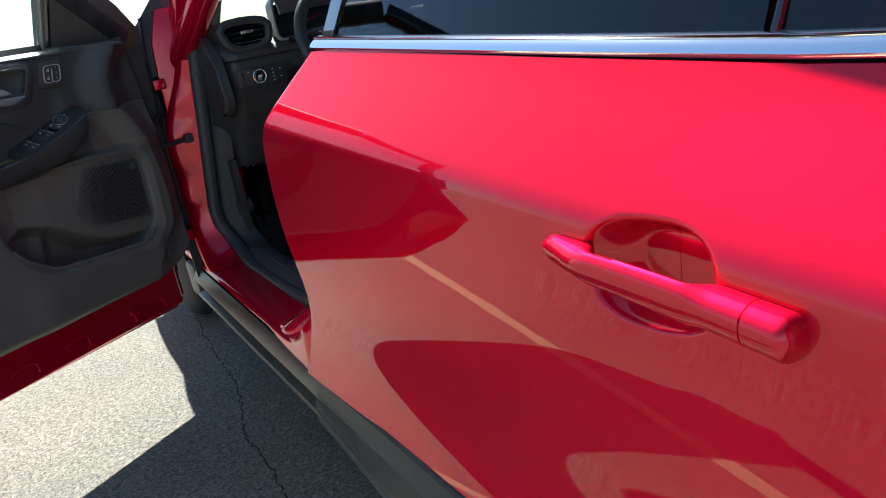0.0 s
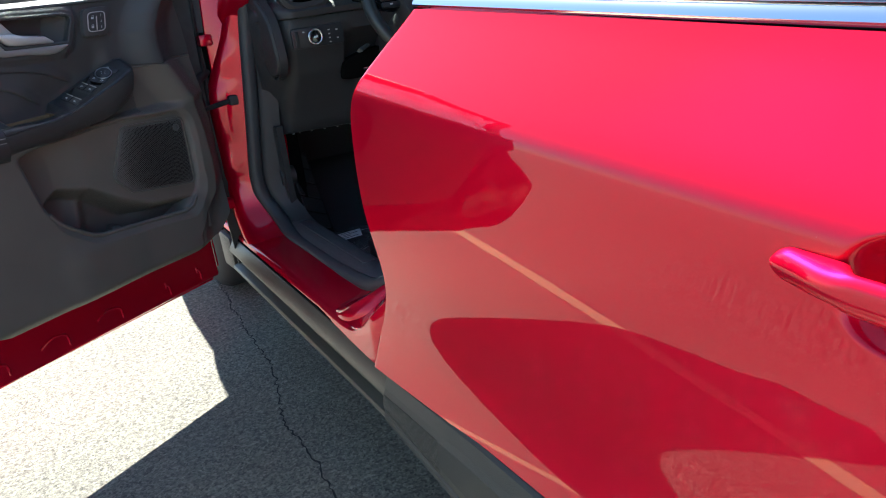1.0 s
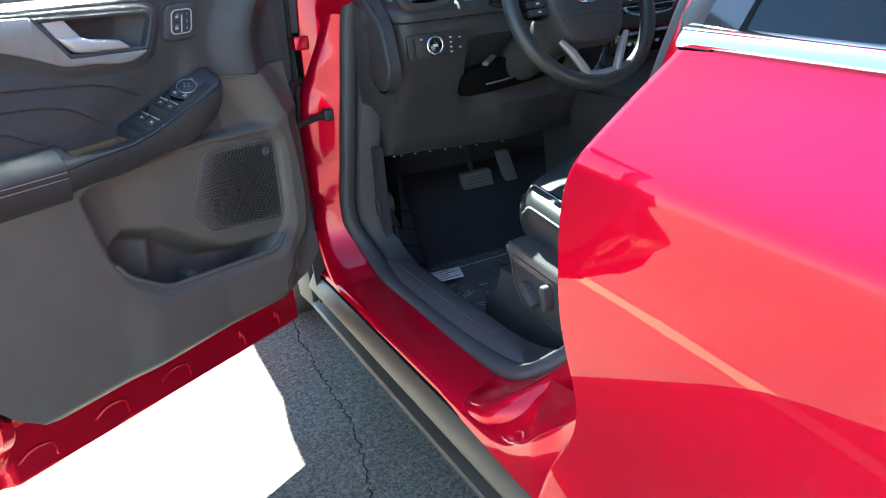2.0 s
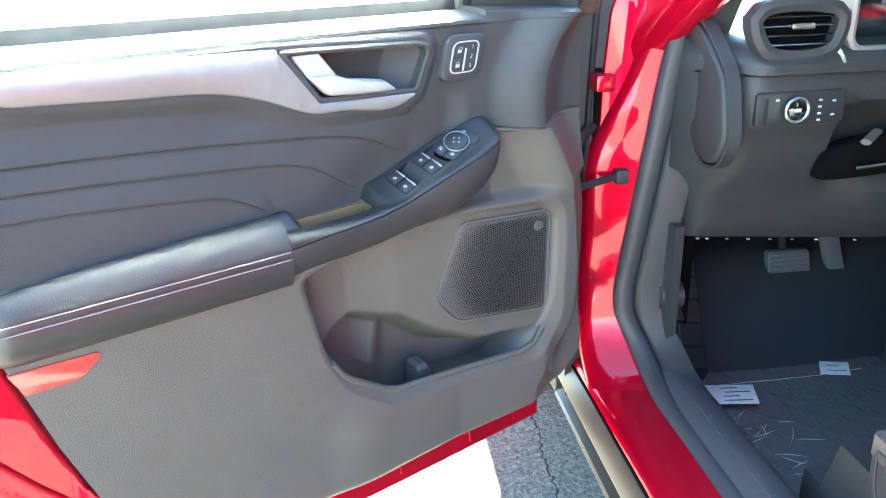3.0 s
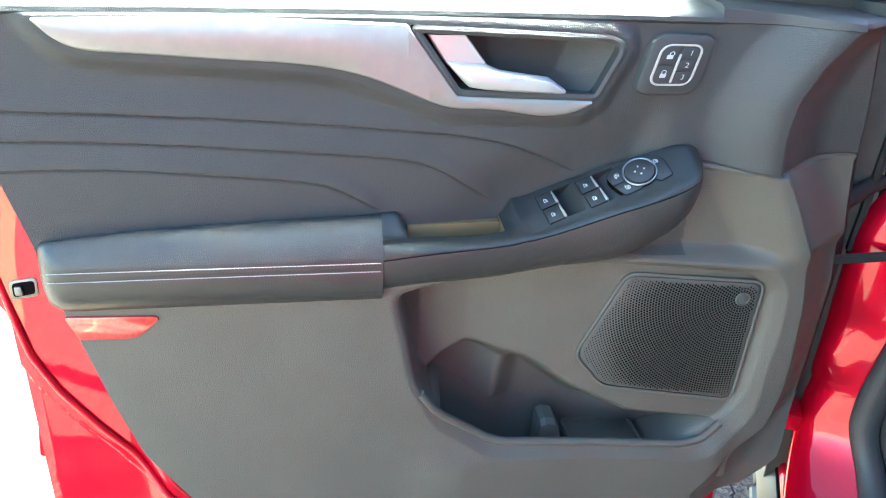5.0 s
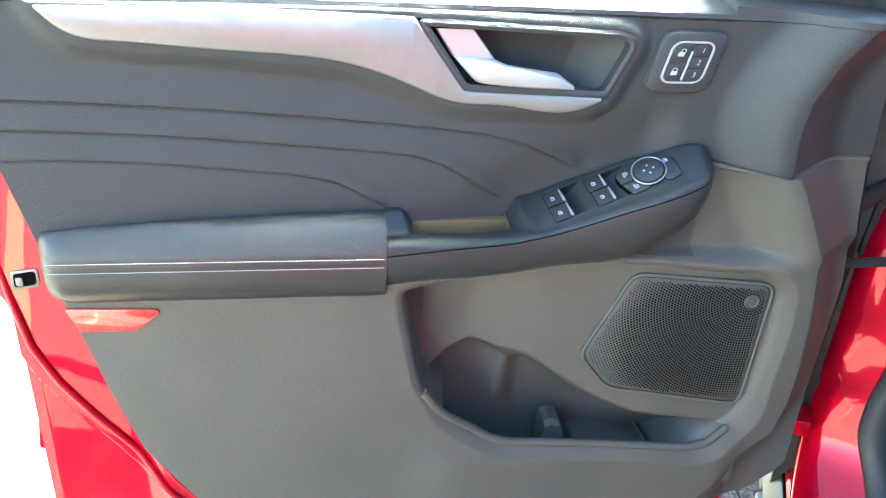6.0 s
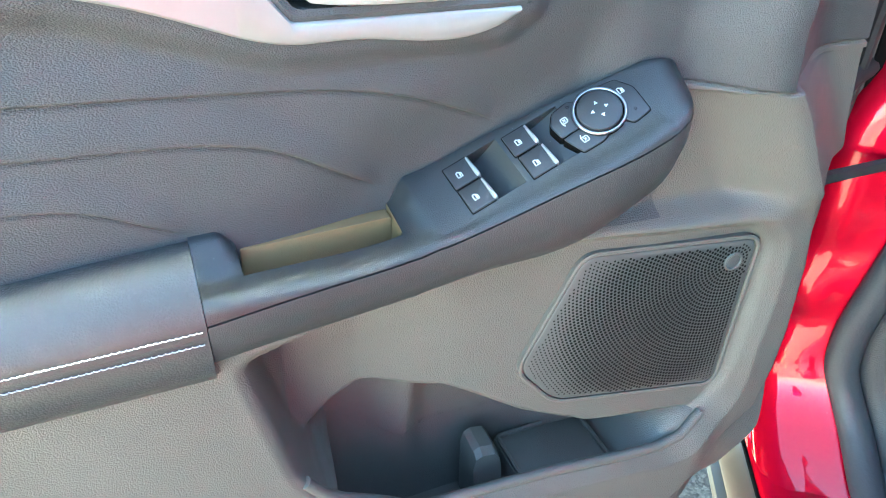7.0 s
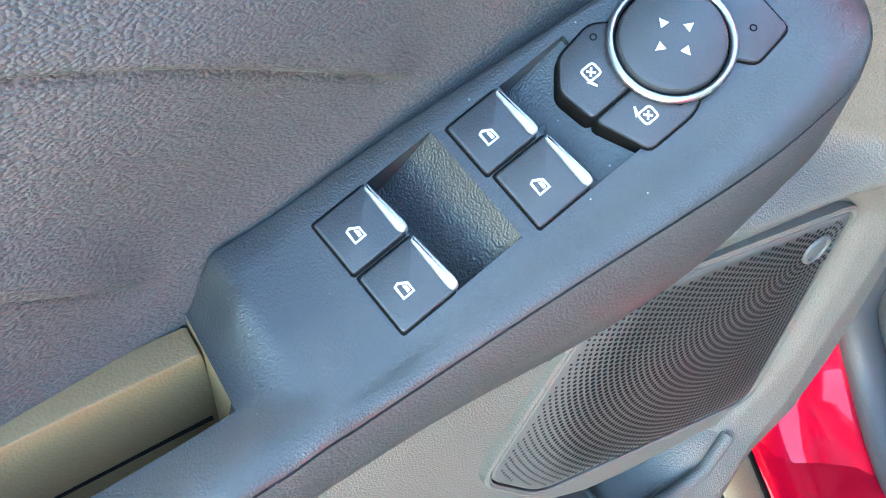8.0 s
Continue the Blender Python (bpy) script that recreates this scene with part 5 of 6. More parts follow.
def corner_row(i):
    """From the seal out over the ledge, round its edge and down the outer face."""
    (ye, ze), (yd, zd) = EDGE[i], DEEP[i]
    t = smoothstep((0.55 - ye) / 0.45)
    xo = 0.0475 - 0.012 * t + 0.020 * smoothstep((0.115 - ye) / 0.06)
    rows = [(0.176, yd, zd + 0.002)]
    for k in (0.25, 0.5, 0.75, 0.9):
        sag = 0.003 * t * math.sin(math.pi * k)
        rows.append((0.176 + (xo + 0.010 - 0.176) * k, yd + (ye - yd) * k - sag * 0.3, zd + (ze - zd) * k - sag + 0.005 * t))
    rows += [(xo + 0.010, ye, ze), (xo + 0.004, ye - 0.002 * t, ze - 0.0025), (xo + 0.001, ye - 0.004 * t, ze - 0.007), (xo, ye - 0.006 * t, min(ze - 0.012, 0.378 + (ze - 0.378) * 0.6)), (xo - 0.002 * t, ye - 0.008 * t, 0.3765), (0.176, ye - 0.008 * t, 0.372)]
    return rows


part("sill_corner", loft([corner_row(i) for i in range(len(EDGE))]), RED, car, "red painted rear corner of the door sill", sharp=50)

# wing's rear end, shade painted as black, and windscreen pillar's foot, behind the hinges
part("wing_return", plate([(0.24, 0.30), (0.03, 0.30), (0.02, 0.6), (-0.01, 0.95), (-0.02, 1.06), (-0.015, 1.12), (0.062, 1.182), (0.15, 1.28), (0.30, 1.28)], lambda a, b, h: (a, 1.176 - h, b), 0.0, 0.008, 0.003), RUBBER, car, "rear end of the wing, its shade put in as black", sharp=60)
part("pillar_foot", plate([(0.24, 0.30), (0.085, 0.30), (0.075, 0.80), (0.080, 1.0), (0.090, 1.12), (0.125, 1.22), (0.30, 1.22)], lambda a, b, h: (a, 1.166 - h, b), 0.0, 0.008, 0.003), RED, car, "red painted foot of the windscreen pillar", sharp=60)
part("wing_seal", tube([(0.076, 1.160, 1.20), (0.064, 1.162, 1.119), (0.058, 1.163, 1.0), (0.054, 1.163, 0.884), (0.050, 1.163, 0.80)], 0.010, 8, flat=0.6), RUBBER, car)
# hinges, check strap
for x, z, s in ((0.072, 0.998, 0.016), (0.030, 0.512, 0.015)):
    part("door_hinge", block((x - 0.019, 1.112, z - s), (x + 0.019, 1.17, z + s), 0.005), RED, car)
part("check_strap", tube([(0.118, 1.126, 0.818), (0.09, 1.118, 0.816), (0.03, 1.09, 0.812), (-0.03, 1.05, 0.81)], 0.0060, 8, flat=1.3), RUBBER, car, "black door check strap")
bm = block((0.100, 1.108, 0.804), (0.126, 1.140, 0.832), 0.004)
part("strap_bracket", bm, RUBBER, car)
part("wiring_boot", tube([(0.10, 1.20, 0.92), (0.05, 1.16, 0.90), (0.0, 1.11, 0.87), (-0.02, 1.07, 0.84)], 0.012, 10), RUBBER, car)


# wings, bonnet, roof, far side: plain closed forms
def arch(y, yc):
    d = abs(y - yc)
    return 0.36 + math.sqrt(max(0.0, 0.40 ** 2 - d * d)) if d < 0.40 else 0.30


FW, RW = 1.86, -1.32


def wing(y0, y1, yc, mirror=False):
    def point(y, t):
        lo = max(0.32, arch(y, yc), 0.58 - 2.0 * max(0.0, y - 1.40) if yc > 0 else 0.0)
        z = lo + (1.0 - lo) * t
        x = flank(y, z)
        return (1.88 - x if mirror else x, y, z)

    return shell(point, steps(y0, y1, 60), steps(0, 1, 30), 0.012)


part("front_wing", wing(1.175, 2.56, FW), RED, car)
part("front_wing", wing(1.175, 2.56, FW, True), RED, car)
part("rear_wing", wing(-1.255, -2.30, RW), RED, car)
part("rear_wing", wing(-1.255, -2.30, RW, True), RED, car)
part("far_door", shell(lambda y, t: (1.88 - flank(y, 0.36 + (belt(y) - 0.36) * t), y, 0.36 + (belt(y) - 0.36) * t), steps(1.17, -1.25, 50), steps(0, 1, 24), 0.03), RED, car, "red doors on the far side")
part("far_sill", block((1.74, -1.25, 0.26), (1.86, 1.4, 0.40), 0.02), CLAD, car)
part("bonnet", shell(lambda x, y: (x, y, 1.035 - 0.05 * ((x - 0.94) / 0.9) ** 2 - 0.10 * smoothstep((y - 1.15) / 1.2) - 0.16 * smoothstep((y - 2.24) / 0.4) ** 2), steps(0.06, 1.82, 24), steps(1.16, 2.60, 20), 0.015), RED, car, "red bonnet")
# unseen mass in the nose, added to stop sun leaking onto the ground
part("engine_bay_block", block((0.30, 1.66, 0.27), (1.58, 2.50, 0.66), 0.03), GAP, car)
part("front_grille", block((0.24, 2.50, 0.42), (1.64, 2.675, 0.64), 0.04), GLOSS, car, "black front grille")
for x0, x1 in ((0.045, 0.31), (1.57, 1.835)):
    part("arch_liner", shell(lambda x, t: (x, FW + 0.415 * math.cos(t), 0.36 + 0.415 * math.sin(t)), [x0, x1], steps(-0.2, math.pi + 0.2, 24), 0.006), GAP, car)
    part("liner_wall", block((min(x1, 1.57 if x0 > 1 else x1) - 0.006 if x0 < 1 else 1.57, 1.19, 0.28), (x1 if x0 < 1 else 1.576, 2.52, 0.96), 0.002), GAP, car)
# black block added behind the hinges to stop sun leaking through
part("hinge_gap_block", block((0.066, 1.165, 0.27), (0.30, 1.215, 1.02), 0.004), GAP, car)
part("front_bumper", shell(lambda x, z: (x, 2.60 + 0.07 - 0.22 * ((x - 0.94) / 0.9) ** 4 - 0.05 * abs(z - 0.55), z), steps(0.07, 1.81, 20), steps(0.25, 0.80, 10), 0.03), RED, car, "red front bumper")
part("tailgate", shell(lambda x, z: (x, -2.24 + 0.28 * smoothstep((z - 1.0) / 0.7) + 0.12 * ((x - 0.94) / 0.9) ** 4, z), steps(0.12, 1.76, 16), steps(0.3, 1.56, 14), 0.03), RED, car, "red tailgate")
part("roof", shell(lambda x, y: (x, y, 1.665 - 0.06 * ((x - 0.94) / 0.6) ** 2 - 0.05 * smoothstep((y - 0.0) / 0.5) - 0.10 * smoothstep((-y - 1.2) / 0.9)), steps(0.34, 1.54, 20), steps(0.46, -2.0, 30), -0.03), RED, car, "red roof")
part("headliner", shell(lambda x, y: (x, y, 1.62 - 0.05 * ((x - 0.94) / 0.6) ** 2 - 0.05 * smoothstep((y - 0.0) / 0.5) - 0.10 * smoothstep((-y - 1.2) / 0.9)), steps(0.36, 1.52, 12), steps(0.44, -1.9, 14), -0.015), TRIM, car)
for mirror in (False, True):
    fx = (lambda x: 1.88 - x) if mirror else (lambda x: x)
    part("front_pillar", tube([(fx(0.12), 1.30, 0.94), (fx(0.16), 1.21, 1.03), (fx(0.27), 0.88, 1.30), (fx(0.36), 0.48, 1.60)], 0.045, 10), RED, car)
    part("roof_rail", tube([(fx(0.36), 0.50, 1.60), (fx(0.345), 0.0, 1.63), (fx(0.345), -1.0, 1.62), (fx(0.36), -1.9, 1.54)], 0.03, 10), RED, car)
    part("rear_pillar", tube([(fx(0.35), -1.30, 0.97), (fx(0.38), -1.6, 1.3), (fx(0.42), -1.85, 1.53)], 0.09, 10), RED, car)
part("middle_pillar", tube([(1.76, -0.1, 1.0), (1.62, -0.2, 1.35), (1.53, -0.25, 1.6)], 0.045, 8), TRIM, car)
part("near_pillar_trim", tube([(0.24, -0.03, 0.42), (0.23, 0.0, 0.7), (0.24, -0.06, 1.05), (0.34, -0.22, 1.35), (0.42, -0.30, 1.58)], 0.07, 10), TRIM, car)
part("windscreen", shell(lambda x, t: (0.94 + (x - 0.94) * (1.0 - 0.22 * t), 1.26 - 0.80 * t - 0.06 * ((x - 0.94) / 0.8) ** 2, 1.03 + 0.575 * t), steps(0.16, 1.72, 12), steps(0, 1, 8), 0.004), SHIELD, car, "clear windscreen", sharp=80)
part("far_window", shell(lambda y, z: (1.88 - glazing(y, z + belt(y)), y, z + belt(y)), steps(1.0, -1.25, 20), steps(0.0, 0.5, 8), 0.004), GLASS, car, "tinted far side window", sharp=80)
part("underbody", block((0.07, -2.2, 0.22), (1.81, 2.5, 0.27), 0.02), GAP, car)


def wheel(x0, yc, side):
    n = 72
    prof = [(0.0, 0.235), (0.015, 0.31), (0.035, 0.345), (0.06, 0.358), (0.17, 0.358), (0.195, 0.345), (0.215, 0.31), (0.23, 0.235)]
    rows = []
    for i in range(n):
        t = i * math.tau / n
        rows.append([(x0 + side * dx, yc + math.cos(t) * (r - (0.006 if (i % 2 and r > 0.34) else 0)), 0.36 + math.sin(t) * (r - (0.006 if (i % 2 and r > 0.34) else 0))) for dx, r in prof])
    w = part("wheel", loft(rows + rows[:1], caps=False), TYRE, car, "black road tyre")
    b = bmesh.new()
    pl = lambda a, c, h: (x0 + side * (0.02 - h), yc + a, 0.36 + c)
    ring(pl, 0, 0, 0.225, 0.012, -0.02, 40, 8, b)
    for k in range(5):
        t = k * math.tau / 5
        plate([(math.cos(t + s) * r, math.sin(t + s) * r) for r, s in ((0.03, -0.6), (0.22, -0.10), (0.22, 0.10), (0.03, 0.6))], pl, -0.05, -0.02, 0.005, b)
    disc(pl, 0, 0, 0.05, -0.06, -0.012, 0.004, 20, b)
    part("rim", b, GLOSS, w, "dark wheel rim")


wheel(0.035, FW, 1)
wheel(1.845, FW, -1)
wheel(0.07, RW, 1)
wheel(1.81, RW, -1)

# ---- cabin ----
part("floor_carpet", shell(lambda x, y: (x, y, 0.292 + 0.18 * smoothstep((y - 1.22) / 0.30) + 0.004 * math.sin(9 * x) * math.sin(7 * y)), steps(0.22, 1.66, 30), steps(-1.6, 1.62, 50), -0.02), CARPET, car, "black cabin carpet")
part("scuff_plate", shell(lambda x, y: (x, y, interp(x, [0.17, 0.195, 0.235, 0.25, 0.262], [0.420, 0.436, 0.436, 0.425, 0.30])), [0.17, 0.18, 0.195, 0.21, 0.235, 0.243, 0.25, 0.256, 0.262], steps(0.20, 1.06, 30), -0.008), SCUFF, car, "dusty dark plastic scuff plate, sky sheen in its colour", sharp=60)
part("scuff_insert", plate(rect(0.197, 0.50, 0.232, 0.98, 0.006, 3), lambda a, b, h: (a, b, 0.4365 + h), 0.0, 0.0022, 0.001), SCUFF, car, "ribbed insert of the scuff plate")
part("kick_panel", shell(lambda y, z: (interp(y, [0.98, 1.10, 1.25, 1.6], [0.230, 0.208, 0.214, 0.258]), y, z), steps(1.075, 1.6, 16), steps(0.29, 0.72, 12), 0.02), DASH, car)
bm = disc(lambda a, b, h: (0.212 - 0 + 0.01 - h + 0.0, 1.119 + a, 0.556 + b), 0, 0, 0.030, -0.03, 0.018, 0.003, 22)
disc(lambda a, b, h: (0.2045 - h, 1.119 + a, 0.556 + b), 0, 0, 0.008, 0.0, 0.004, 0.001, 14, bm, 1)
part("kick_cap", bm, [RUBBER, SATIN_CHROME], car)
FOOT, FA, FB = Vector((0.246, 1.194, 0.633)), Vector((0.111, 0.097, -0.065)), Vector((0.016, -0.092, -0.244))
FN = FB.cross(FA).normalized()
FN = FN if FN.y < 0 else -FN


def on_rest(a, b, h):
    return FOOT + FA * a + FB * b + FN * h


part("foot_rest", plate(rect(-0.05, -0.05, 1.05, 1.15), on_rest, -0.06, 0.0, 0.004), RUBBER, car, "ribbed black foot rest")
for k in range(5):
    part("foot_rest_pad", plate(rect(0.10, 0.02 + 0.205 * k, 0.92, 0.195 + 0.205 * k, 0.02, 2), on_rest, -0.003, 0.005, 0.0015), TRIM, car)
pedal = lambda a, b, h: (0.70 + a, 1.45 + 0.35 * b - h, 0.452 + b)
brake = part("brake_pedal", plate(rect(-0.058, -0.036, 0.058, 0.034, 0.010, 3), pedal, -0.008, 0.010, 0.003), PEDAL, car, "ribbed black brake pedal")
for k in range(6):
    part("rib", plate(rect(-0.05, -0.028 + 0.0105 * k, 0.05, -0.0225 + 0.0105 * k), pedal, 0.009, 0.0125, 0.001), PEDAL, brake)
bm = plate(rect(-0.024, -0.055, 0.024, 0.055, 0.008, 3), lambda a, b, h: (0.825 + a + 0.25 * b * -0.4, 1.46 + 0.4 * b - h, 0.475 + b), -0.008, 0.010, 0.003)
part("accelerator_pedal", bm, PEDAL, car)
part("pedal_arm", tube([(0.70, 1.47, 0.46), (0.69, 1.52, 0.62), (0.69, 1.50, 0.80)], 0.010, 8), RUBBER, car)
part("bulkhead", shell(lambda x, z: (x, 1.64 - 0.10 * (z - 0.4), z), steps(0.2, 1.68, 8), steps(0.40, 1.0, 6), 0.02), CARPET, car)
# floor mat film, papers
def film_z(x, y):
    return 0.302 + 0.002 * math.sin(13 * x + 9 * y) + 0.0015 * math.sin(21 * y - 13 * x) + 0.0008 * math.sin(90 * x + 40 * y) * math.sin(70 * y - 30 * x) + 0.012 * max(0, y - 1.1)


bm = shell(lambda x, y: (x, y, film_z(x, y)), steps(0.275, 0.80, 70), steps(0.55, 1.20, 80), -0.0008)
# white ridges along the creases paint the film's sun glints
rng = random.Random(11)
for k in range(34):
    x, y = rng.uniform(0.30, 0.44), rng.gauss(0.90, 0.09)
    t, l, bend = rng.gauss(0.5, 0.6), rng.uniform(0.012, 0.06), rng.uniform(-0.3, 0.3)
    pts = [(x + l * q * math.cos(t + bend * q), y + l * q * math.sin(t + bend * q)) for q in steps(0, 1, 5)]
    tube([(px, py, film_z(px, py) + 0.0012) for px, py in pts], lambda q: 0.0002 + 0.0006 * math.sin(math.pi * q), 5, bm, 1)
fold = [(0.31 + 0.42 * q, 1.135 + 0.025 * q + 0.006 * math.sin(5 * q)) for q in steps(0, 1, 24)]
tube([(px, py, film_z(px, py) + 0.001) for px, py in fold], 0.0008, 5, bm, 1)
ob = part("mat_film", bm, [FILM, GLINT], None, sharp=80)
tagged(ob, "creased clear plastic film over the driver's floor mat", "plastic film")


def slip(name, cx, cy, z, w, d, turn, label, lines):
    c, s = math.cos(turn), math.sin(turn)
    pl = lambda a, b, h: (cx + c * a - s * b, cy + s * a + c * b, z + h + 0.006 * math.sin(30 * a) * math.cos(17 * b))
    b = plate(rect(-w / 2, -d / 2, w / 2, d / 2), pl, 0.0, 0.001, 0.0002)
    for k in range(lines):
        y = d / 2 - d * (k + 0.8) / (lines + 0.6)
        plate(rect(-w * 0.42, y - d * 0.025, w * (0.40 if k % 2 else 0.15), y + d * 0.025), pl, 0.0008, 0.0014, 0.0001, b, 1)
    tagged(part(name, b, [PAPER, PRINT]), label, "paper slip")


slip("paper_slip", 0.378, 1.085, 0.318, 0.10, 0.075, -0.30, "white printed paper tag lying on the floor mat film", 4)
slip("paper_slip", 0.660, 1.150, 0.316, 0.060, 0.060, -0.5, "small crumpled white paper tag on the floor mat film", 2)

# ---- driver's seat ----
seat = empty("driver_seat", (0.53, 0.3, 0.30))
tagged(seat, "black leather powered driver's seat with pale stitched piping", "car seat")


PROFILE = [(0.338, -0.104), (0.328, -0.080), (0.315, -0.045), (0.308, -0.014), (0.309, 0.0), (0.316, 0.013), (0.328, 0.021), (0.341, 0.023), (0.353, 0.018), (0.366, 0.006), (0.380, -0.002), (0.386, 0.0), (0.42, 0.004), (0.55, 0.005), (0.66, 0.005), (0.70, 0.0), (0.735, 0.010), (0.77, 0.023), (0.80, 0.014), (0.815, -0.020), (0.815, -0.070), (0.80, -0.104)]


def cushion_z(y):
    """Height of the bolster's lower piping, the seat tilted up to the front."""
    return 0.690 + 0.15 * (y - 0.55)


def cushion_point(x, dz, y):
    front = smoothstep((0.750 - y) / 0.07)
    xx = 0.545 + (x - 0.545) * (0.94 + 0.06 * front)
    back = (2.07 if x < 0.60 else 2.8) * (x - 0.60) ** 2 * smoothstep((y - 0.05) / 0.5)
    base = cushion_z(y - back) - 0.104
    return (xx, y - back, base + (dz + 0.104) * (0.62 + 0.38 * front))


def cushion_row(y):
    return [cushion_point(x, dz, y) for x, dz in PROFILE]


part("seat_cushion", loft([cushion_row(y) for y in steps(-0.02, 0.62, 30) + steps(0.63, 0.748, 20)]), LEATHER, seat, "black leather seat cushion", sharp=70)
for x, dz, r in ((0.3085, 0.0, 0.0018), (0.354, 0.0185, 0.0014)):
    part("piping", tube([cushion_point(x, dz, y) for y in steps(-0.02, 0.735, 44)], r, 8), THREAD, seat, "pale piping along the bolster")
part("cushion_seam", tube([cushion_point(0.383, -0.0008, y) for y in steps(0.0, 0.70, 40)], 0.0016, 6), GAP, seat)
part("cushion_seam", tube([cushion_point(x, 0.0055, 0.26 + 0.12 * math.sin((x - 0.38) / 0.34 * math.pi)) for x in steps(0.388, 0.70, 20)], 0.0016, 6), GAP, seat)


# side shield with the seat controls
def side(a, b, h):
    return (0.268 + 0.02 * (b - 0.5) - h + 0.02, a, b)


so = rounded([(0.556, 0.604), (0.40, 0.588), (0.20, 0.568), (-0.05, 0.545), (-0.05, 0.44), (0.25, 0.440), (0.40, 0.462), (0.510, 0.478), (0.545, 0.52)], 0.03, 5)
part("side_shield", plate(so, side, -0.03, 0.012, 0.008), DASH, seat, "dark plastic seat side shield")
part("shield_rib", band(shrink(so, 0.014), 0.004, side, 0.010, 0.0145), DASH, seat)
part("shield_top", loft([[(0.2765, y, z + 0.002), (0.280, y, z + 0.005), (0.300, y, z + 0.007), (0.338, y, z + 0.009), (0.342, y, z - 0.03), (0.2765, y, z - 0.03)] for y in steps(-0.04, 0.548, 14) for z in [0.588 + 0.10 * (y - 0.40)]]), SHIELD_TOP, seat, "smooth dark ledge above the seat controls", sharp=30)
part("seat_switch", plate(chaikin([(0.500, 0.532), (0.480, 0.545), (0.432, 0.515), (0.444, 0.500), (0.462, 0.502)], 2), side, 0.008, 0.030, 0.006), TRIM, seat, "long seat adjuster switch")
part("seat_switch", plate(chaikin([(0.415, 0.562), (0.392, 0.564), (0.386, 0.516), (0.404, 0.506)], 2), side, 0.008, 0.034, 0.006), TRIM, seat, "upright recline switch")
bm = disc(side, 0.342, 0.530, 0.020, 0.006, 0.020, 0.004, 30)
ring(side, 0.342, 0.530, 0.021, 0.0022, 0.014, 34, 8, bm, 1)
part("lumbar_switch", bm, [DASH, TRIM_LOW], seat, "round lumbar control")
part("seat_rail", loft([[(0.33, y, 0.30), (0.30, y, 0.31), (0.296, y, 0.42), (0.32, y, 0.50), (0.40, y, 0.50), (0.40, y, 0.30)] for y in steps(-0.1, 0.66, 8)]), DASH, seat)
part("rail_cover", block((0.300, 0.585, 0.305), (0.345, 0.715, 0.425), 0.010), DASH, seat)
rows_ = []
for t in steps(0, 1, 18):
    z = 0.60 + 0.66 * t
    y0 = -0.02 - 0.30 * t
    w = 0.25 - 0.03 * smoothstep((t - 0.6) / 0.4)
    rows_.append([(0.545 + w * sx * (1 if abs(sx) < 0.9 else 1.0), y0 + dy, z) for sx, dy in ((-1, -0.06), (-1.02, 0.02), (-0.93, 0.075), (-0.75, 0.05), (-0.4, 0.035), (0, 0.03), (0.4, 0.035), (0.75, 0.05), (0.93, 0.075), (1.02, 0.02), (1, -0.06), (0, -0.11))])
part("seat_back", loft(rows_), LEATHER, seat, "black leather backrest", sharp=70)
part("head_rest", loft([[(0.545 + 0.13 * math.cos(k * math.tau / 14) * r, -0.36 - 0.03 + 0.05 * math.sin(k * math.tau / 14) * r - 0.1 * t, 1.30 + 0.18 * t) for k in range(14)] for t, r in ((0, 0.7), (0.15, 0.95), (0.5, 1.05), (0.85, 0.95), (1, 0.65))]), LEATHER, seat)

# passenger seat, plain, seen only past the console
pseat = empty("passenger_seat", (1.35, 0.3, 0.30))
tagged(pseat, "black leather passenger seat", "car seat")
part("seat_cushion", loft([[(1.89 - x, y, z) for x, y, z in cushion_row(y)] for y in steps(-0.02, 0.62, 18) + steps(0.63, 0.755, 10)]), LEATHER, pseat, sharp=70)
part("seat_back", loft([[(x + 0.80, y, z) for x, y, z in r] for r in rows_]), LEATHER, pseat, sharp=70)
part("seat_rail", block((1.12, -0.1, 0.30), (1.58, 0.6, 0.52), 0.03), TRIM_LOW, pseat)

# ---- dashboard ----
DASH_X = steps(0.20, 1.68, 74)


def dash_row(x):
    wave = 0.03 * smoothstep((x - 0.50) / 0.2) * (1 - smoothstep((x - 0.80) / 0.25))
    cut = 0.05 * smoothstep((x - 0.42) / 0.03) * (1 - smoothstep((x - 0.72) / 0.05))
    lowy = interp(x, [0.2, 0.26, 0.6, 0.8, 1.7], [1.13, 1.10, 1.02, 1.05, 1.10])
    pts = [(1.28, 1.075), (1.10, 1.085 + wave), (0.97, 1.075 + wave), (0.925, 1.055 + wave), (0.915, 1.045), (0.918, 1.03), (0.935, 1.025), (0.932, 1.015), (0.930, 0.98), (0.932 + cut, 0.945), (0.945 + cut, 0.93), (0.955 + cut, 0.90), (0.975 + cut * 0.5, 0.85), (lowy - 0.06, 0.80), (lowy - 0.02, 0.73), (lowy, 0.690), (lowy + 0.02, 0.684), (1.45, 0.70), (1.5, 1.0)]
    edge = smoothstep((x - 0.2) / 0.07)
    return [(x, y + 0.10 * (1 - edge) * (1 if y < 1.1 else 0), z) for y, z in pts]


dash = part("dashboard", loft([dash_row(x) for x in DASH_X]), DASH, car, "dark grey dashboard", sharp=50)


def face(a, b, h):
    """On the dashboard's face: a across, b up."""
    return (a, 0.931 - h + 0.02 * (b - 0.98), b)


so = rounded([(1.102, 1.115), (1.041, 1.10), (0.942, 1.03), (0.915, 0.925), (0.945, 0.88), (1.0, 0.873), (1.083, 0.945)], 0.03, 5)
